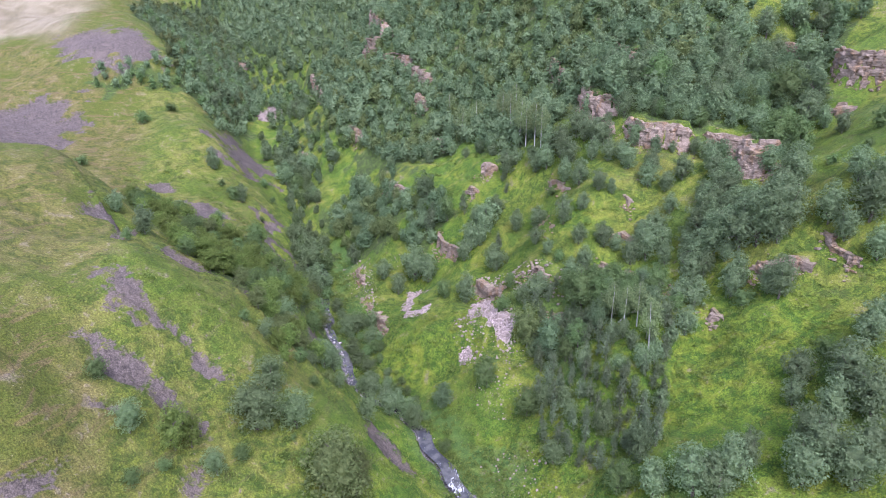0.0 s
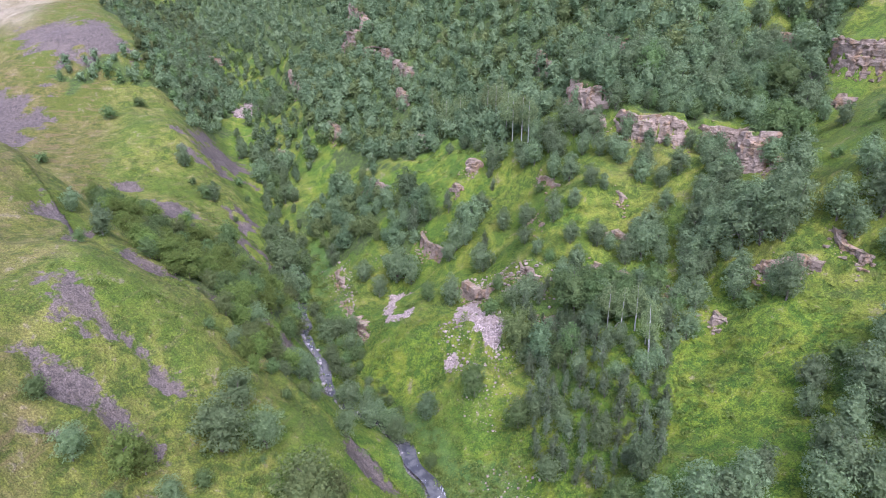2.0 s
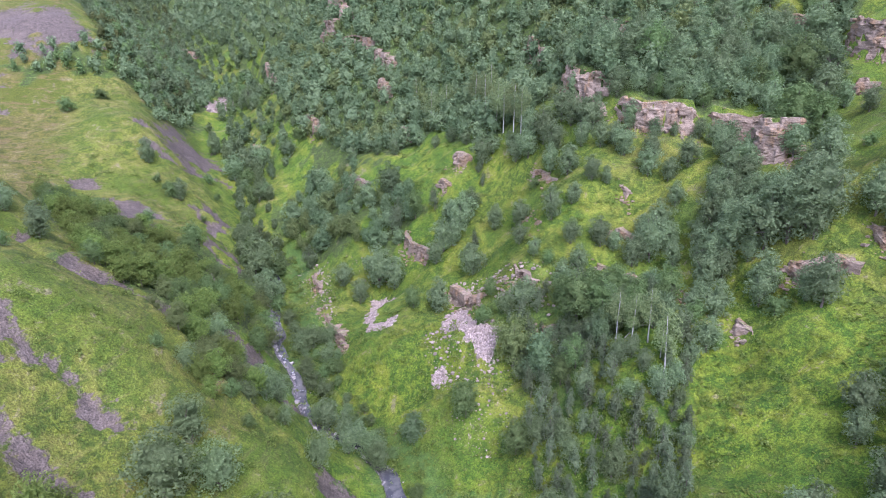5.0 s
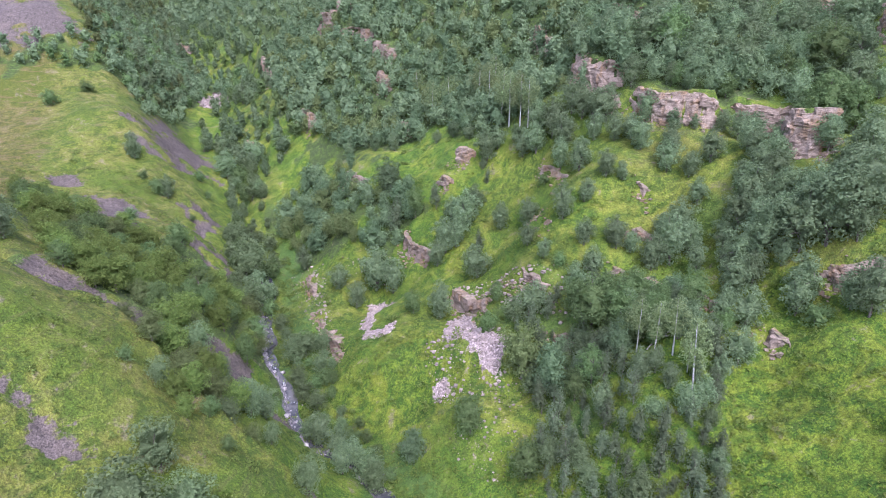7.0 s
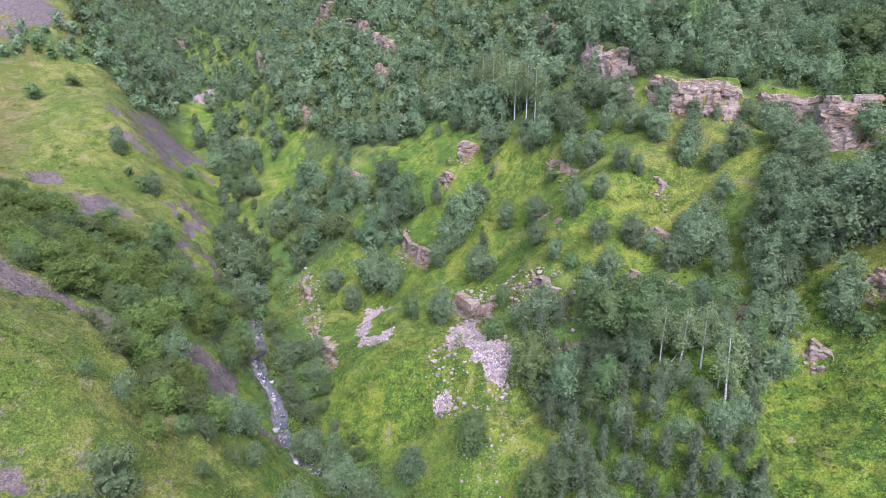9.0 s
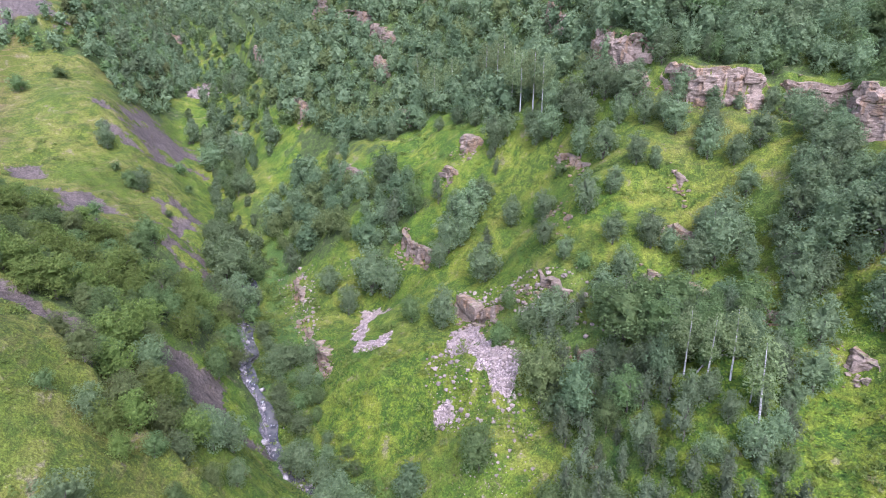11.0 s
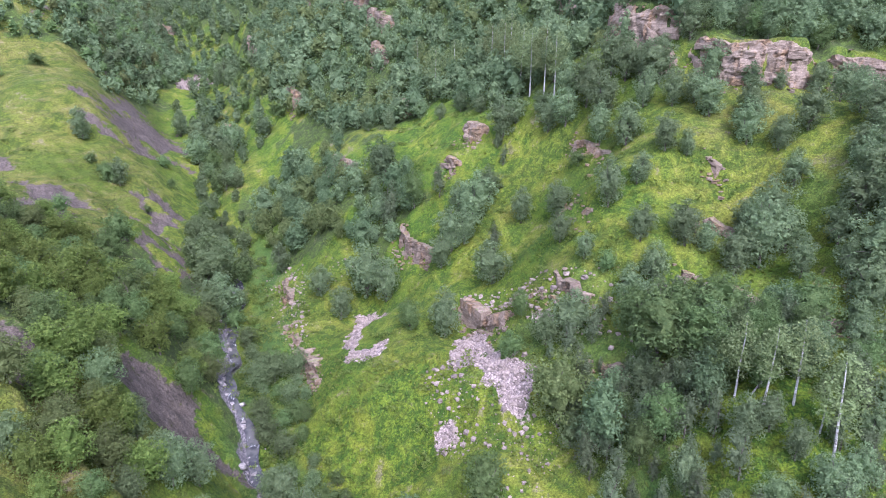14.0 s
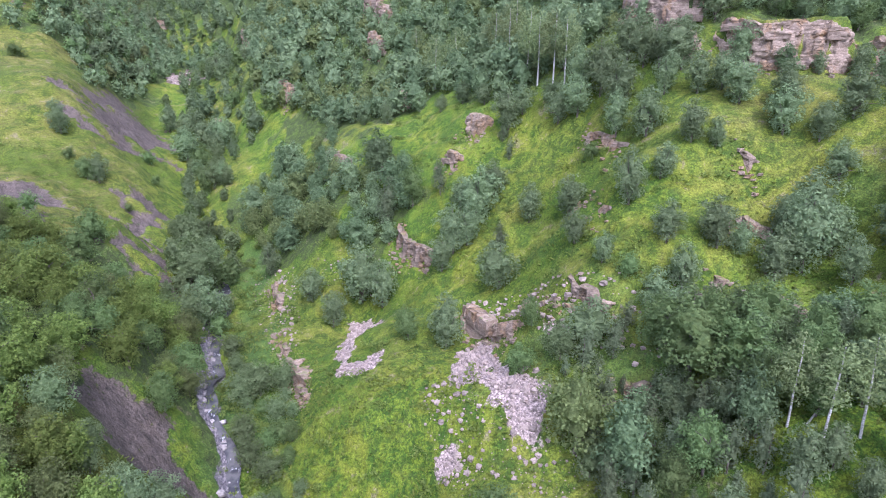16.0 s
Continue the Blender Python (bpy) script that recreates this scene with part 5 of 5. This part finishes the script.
def build_ledge(line, height, rng):
    """A bedded rock face: uneven layers of blocks, each a little behind the one below."""
    p = np.array(line, float)
    seg = np.hypot(*np.diff(p, axis=0).T)
    run = np.r_[0, np.cumsum(seg)]
    total = run[-1]
    layers = int(np.clip(round(height / 1.5), 2, 7))
    share = 0.4 + rng.random(layers)**1.5 * 1.6
    tops = np.r_[0, np.cumsum(share / share.sum() * height)]
    foot = p + 0
    d = np.gradient(p, axis=0) if len(p) > 2 else np.repeat((p[1] - p[0])[None], 2, 0)
    d /= np.linalg.norm(d, axis=1)[:, None]
    up_way = np.c_[-d[:, 1], d[:, 0]]
    base = land(foot[:, 0] - up_way[:, 0] * 0.5, foot[:, 1] - up_way[:, 1] * 0.5)
    face = tagged(new("rock_outcrop"), "pale pinkish bedded limestone face breaking out of the slope", "rock", "rock ledges of the gorge")
    seed = float(rng.integers(1, 90))
    grow = 1 if total < 30 else 1.7
    # the broken face itself: beds set back one behind another, with upright joints
    along = np.arange(-1.5, total + 1.5, 0.45)
    level = np.r_[-3.0, -1.5, np.arange(0, height + 0.01, 0.4)]
    s, h = np.meshgrid(along, level, indexing="ij")
    bed = np.searchsorted(tops, h + 0.25 * vnoise(s, h * 0 + seed, 5, 3))
    column = np.floor((s + 3.1 * bed + 1.2 * vnoise(s, h * 0.3, 2.5, 5)) / (1.6 + 0.9 * np.sin(bed * 2.1 + seed)))
    jut = np.sin(column * 91.7 + bed * 37.3 + seed * 11.1) * 43758.5
    jut = jut - np.floor(jut)
    end = np.clip(np.minimum(s + 1.5, total + 1.5 - s) / 4.0, 0, 1)
    crest = height * (0.35 + 0.65 * end**0.6) * (0.88 + 0.22 * vnoise(along, along * 0 + seed, 9, 7)[:, None] + 0.10 * vnoise(along, along * 0 + seed, 1.7, 8)[:, None])
    if height < 3.2:
        crest = crest * np.clip(0.85 + 0.7 * vnoise(along, along * 0 + seed, 2.4, 9), 0.3, 1.25)[:, None]
    rise = np.minimum(h, crest)
    back = -1.5 + 0.10 * rise + 0.95 * jut + 0.4 * fbm(s, h * 1.6 + 40 * seed, 3.0, 4, 13) + 2.2 * (1 - end) + np.where(h > crest, 0.9 + 0.5 * (h - crest), 0)
    px, py = np.interp(s, run, p[:, 0]), np.interp(s, run, p[:, 1])
    way = (p[-1] - p[0]) / np.hypot(*(p[-1] - p[0]))
    over = np.where(s < 0, s, np.where(s > total, s - total, 0))
    px, py = px + over * way[0], py + over * way[1]
    ux, uy = np.interp(s, run, up_way[:, 0]), np.interp(s, run, up_way[:, 1])
    face_v = np.stack([px + ux * back - p[0][0], py + uy * back - p[0][1], np.interp(s, run, base) - base[0] + rise], 2)
    tail = face_v[:, -1:, :] + np.stack([ux[:, -1:] * 3.5, uy[:, -1:] * 3.5, 0 * ux[:, -1:] - 0.4], 2)
    face_v = np.concatenate([face_v, tail], 1)
    na, nl = face_v.shape[:2]
    q = (np.arange(na - 1)[:, None] * nl + np.arange(nl - 1)).ravel()
    part("rock_face", mesh_of("rock_face", face_v.reshape(-1, 3), np.c_[q, q + nl, q + nl + 1, q + 1], M_ROCK), face)
    origin = Vector((p[0][0], p[0][1], float(base[0])))
    for k in range(layers):
        thick, floor_z = tops[k + 1] - tops[k], tops[k]
        s = rng.random() * 0.8
        trim = total * 0.5 * (k / layers)**2.2 * 0.7
        shift = rng.normal() * 0.28
        s += trim * rng.random() * 1.6
        stop = total - trim * rng.random() * 1.6
        while s < stop:
            length = (0.9 + 2.6 * rng.random()**1.6) * grow * (0.7 + 0.45 * thick)
            mid = min(s + length / 2, total)
            x, y = np.interp(mid, run, p[:, 0]), np.interp(mid, run, p[:, 1])
            ux, uy = np.interp(mid, run, up_way[:, 0]), np.interp(mid, run, up_way[:, 1])
            z = np.interp(mid, run, base) + floor_z + (0.42 if height > 3.2 else 0.15) * thick
            back = 0.06 * floor_z + shift + 0.25 * rng.normal() + 0.55
            if rng.random() < (0.3 if height > 3.2 else 0.3 if k == 0 else 0):
                ob = part("block", ROCK_BLOCKS[int(rng.integers(len(ROCK_BLOCKS)))], face)
                size = (length * 1.12, 2.6 + 0.5 * rng.random(), thick * (1.12 + 0.2 * rng.random()))
                turn = math.degrees(math.atan2(-ux, uy)) + rng.normal() * 4
                ob.matrix_basis = Matrix.Translation(Vector((x + ux * back, y + uy * back, z)) - origin) @ pose(0, 0, 0, rng.normal() * 2, rng.normal() * 2, turn) @ Matrix.Diagonal((*size, 1))
            s += length * (0.9 + 0.12 * rng.random())
    # broken stone along the foot and on the beds
    rubble = []
    for _ in range(int(total * (3.5 if total < 40 else 1))):
        s = rng.random() * (total + 2) - 1
        out = rng.normal() * 0.8 - 0.9 - 1.6 * rng.random()**2
        x, y = np.interp(s, run, p[:, 0]) + np.interp(s, run, up_way[:, 0]) * out, np.interp(s, run, p[:, 1]) + np.interp(s, run, up_way[:, 1]) * out
        size = (0.22 + 0.75 * rng.random()**2.2) * (1 if total < 40 else 2)
        v, f = block(rng, (size * (0.9 + 0.8 * rng.random()), size, size * (0.45 + 0.4 * rng.random())), 0.2, 2)
        t = rng.random() * 6.28
        c, q = math.cos(t), math.sin(t)
        z = float(land(np.array([x]), np.array([y]))[0]) + 0.12 * size
        rubble.append((v @ np.array([[c, q, 0], [-q, c, 0], [0, 0, 1]]) + np.array([x, y, z]) - np.array(origin), f))
    if rubble:
        tagged(part("rubble", mesh_of("rubble", *join(rubble), M_ROCK), face), kind="stuff")
    face.location = (p[0][0], p[0][1], float(base[0]))
    return face


def build_stones():
    rng = np.random.default_rng(5)
    shapes = [mesh_of("stone", *block(rng, (1, 0.8 + 0.3 * rng.random(), 0.6 + 0.3 * rng.random()), 0.2), M_STONE) for _ in range(8)]
    templates = [block(rng, (1, 0.9, 0.65), 0.22) for _ in range(12)]
    for n, ring in enumerate(SCREES):
        scree = tagged(new("scree_field"), "fan of loose pale pinkish broken stones on the grass", "scree")
        middle = np.array(ring).mean(0)
        scree.location = (middle[0], middle[1], float(land(middle[:1], middle[1:])[0]))
        far = n == 3
        places = scatter(ring, 1.6 if far else 0.52, rng, 6000 if n < 2 else 1500)
        q = np.array(places)
        cover = mask(q[:, 0], q[:, 1], [ring], 1.8, 2.0, 4, 1.0)
        places = q[cover > 0.15 + 0.5 * rng.random(len(q))]
        pieces = []
        for i, (x, y) in enumerate(places):
            size = (0.25 + 0.65 * rng.random()**2.5) * (3.0 if far else 1.0)
            z = float(land(np.array([x]), np.array([y]))[0]) + 0.12 * size
            if i < (220 if n == 0 else 100) and not far:
                ob = part("stone", shapes[i % 8], scree)
                ob.matrix_basis = Matrix.Translation(Vector((x, y, z)) - scree.location) @ pose(0, 0, 0, rng.random() * 50 - 25, rng.random() * 50 - 25, rng.random() * 360) @ Matrix.Diagonal((size, size, size, 1))
            else:
                v, f = templates[i % 12]
                t = rng.random() * 6.28
                c, s = math.cos(t), math.sin(t)
                pieces.append((v * size @ np.array([[c, s, 0], [-s, c, 0], [0, 0, 1]]) + np.array([x, y, z]) - np.array(scree.location), f))
        if pieces:
            tagged(part("small_stones", mesh_of("small_stones", *join(pieces), M_STONE), scree), kind="stuff")
    pieces = []
    for which, ring in enumerate(STREWN):
        for x, y in scatter(ring, 0.8, rng, 1100 if which < 4 else 500 if which < 8 else 900):
            size = 0.15 + (0.9 if which < 2 or which > 7 else 0.5) * rng.random()**(3.5 if which < 8 else 3.0)
            v, f = templates[int(rng.integers(12))]
            z = float(land(np.array([x]), np.array([y]))[0]) + 0.15 * size
            t = rng.random() * 6.28
            c, s = math.cos(t), math.sin(t)
            pieces.append((v * size @ np.array([[c, s, 0], [-s, c, 0], [0, 0, 1]]) + np.array([x, y, z]), f))
    tagged(new("strewn_stones", mesh_of("strewn_stones", *join(pieces), M_STONE)), "pale stones strewn through the meadow grass", "stones", kind="stuff")


def build_boulders():
    """Boulders along the stream and single rocks on the slopes."""
    rng = np.random.default_rng(9)
    shapes = [mesh_of("boulder", *block(rng, (1, 0.85, 0.7), 0.17), M_BOULDER, True) for _ in range(6)]
    for i in range(110):
        y = 129 + 100 * rng.random()
        x = float(stream_x(y)) + rng.normal() * 1.5
        size = 0.35 + 1.1 * rng.random()**3
        ob = tagged(new("boulder", shapes[i % 6]), "grey water-worn boulder in the stream bed", "boulder", "boulders of the stream")
        ob.matrix_basis = pose(x, y, float(land(np.array([x]), np.array([y]))[0]) + 0.18 * size, rng.random() * 30, rng.random() * 30, rng.random() * 360) @ Matrix.Diagonal((size, size, size, 1))


ledge_rng = np.random.default_rng(3)
for ledge_line, ledge_height in LEDGES:
    build_ledge(ledge_line, ledge_height, ledge_rng)
build_stones()
build_boulders()


# ---- small growth ----
def build_herbs():
    """Leafy tufts through the meadow."""
    rng = np.random.default_rng(21)
    n = 62000
    y = 88 + 150 * rng.random(n)**1.25
    x = stream_x(y) - 70 + 165 * rng.random(n)
    keep = (vnoise(x, y, 6, 41) + 0.5 * vnoise(x, y, 1.8, 43) + rng.normal(size=n) * 0.25 > 0.05) & (mask(x, y, SCARS + SCREES, 0.8, 1.0) < 0.3) & (np.abs(x - stream_x(y)) > 2.2) & ((x > stream_x(y)) | (rng.random(n) < 0.2))
    x, y = x[keep], y[keep]
    z = land(x, y)
    p = np.repeat(np.c_[x, y, z], 3, 0)
    k = len(p)
    t = rng.random(k) * 6.283
    lean = np.c_[np.cos(t), np.sin(t), 0.35 + 0.5 * rng.random(k)]
    s = (0.18 + 0.34 * rng.random(k)**2)[:, None]
    wide = np.c_[-np.sin(t), np.cos(t), np.zeros(k)] * s * 0.5
    tip = p + lean * s * 1.1
    v = np.stack([p - wide * 0.5, p + wide * 0.5, tip + wide * 0.6 - np.array([0, 0, 0.05]), tip - wide * 0.6], 1).reshape(-1, 3)
    tagged(new("meadow_herbs", mesh_of("meadow_herbs", v, np.arange(4 * k).reshape(-1, 4), M_HERB)), "lush leafy meadow herbs and grass tufts", "herbs", kind="stuff")


def build_low_shrubs():
    """Knee-high scrub and tall herbs, scattered over the slopes."""
    rng = np.random.default_rng(23)
    pieces = []
    y = 92 + 190 * rng.random(1800)**1.2
    x = stream_x(y) + np.where(rng.random(1800) < 0.3, -6 - 75 * rng.random(1800), 6 + 85 * rng.random(1800))
    x[:380] = stream_x(y[:380]) + 3 + 10 * rng.random(380)**1.5 * np.where(rng.random(380) < 0.25, -1, 1)
    bare = mask(x, y, SCARS + SCREES, 0.8, 1.0) > 0.3
    z = land(x, y)
    grow = (vnoise(x, y, 18, 47) > -0.1) | (np.arange(1800) < 380)
    for i in np.nonzero(~bare & grow)[0]:
        h = (0.5 + 1.3 * rng.random()**2) * (1.3 if i < 380 else 1)
        n = int(rng.integers(4, 8))
        c = np.c_[rng.normal(size=(n, 2)) * 0.6, 0.25 + 0.4 * rng.random(n)]
        v, f = sprays(rng, c, 0.3 + 0.2 * rng.random(n), 90, 0.13, 0.7)
        pieces.append((v * h + np.array([x[i], y[i], z[i]]), f))
    tagged(new("low_shrubs", mesh_of("low_shrubs", *join(pieces), M_LEAF["y"])), "knee-high green scrub and tall herbs scattered over the slopes", "scrub", kind="stuff")


def fallen_tree(x, y, turn, length, rng):
    """A bleached dead tree lying on the slope with its broken branches."""
    ob = tagged(new("fallen_tree"), "bleached dead tree with bare branches lying on the slope", "dead tree")
    ob.location = (x, y, float(land(np.array([x]), np.array([y]))[0]))
    c, s = math.cos(turn), math.sin(turn)

    def at(u, side=0.0, lift=0.0):
        px, py = c * u - s * side, s * u + c * side
        return (px, py, float(land(np.array([x + px]), np.array([y + py]))[0]) - ob.location[2] + 0.35 + lift)
    v, f = tube([at(length * i / 6, 0.15 * math.sin(i * 2.0)) for i in range(7)], [0.13 - 0.017 * i for i in range(7)])
    part("trunk", mesh_of("trunk", v, f, M_DEAD, True), ob)
    for i in range(7):
        u, side = length * (0.25 + 0.11 * i * rng.random()), (1 if rng.random() < 0.5 else -1) * (0.4 + 1.3 * rng.random())
        v, f = tube([at(u), at(u + 0.6, side * 0.5, 0.35), at(u + 1.1 + 0.5 * rng.random(), side, 0.6 * rng.random() + 0.3)], [0.045, 0.03, 0.012], 5)
        part("branch", mesh_of("branch", v, f, M_DEAD, True), ob)


build_herbs()
build_low_shrubs()
fallen_rng = np.random.default_rng(2)
fallen_tree(44.5, 145.0, 0.35, 7.5, fallen_rng)
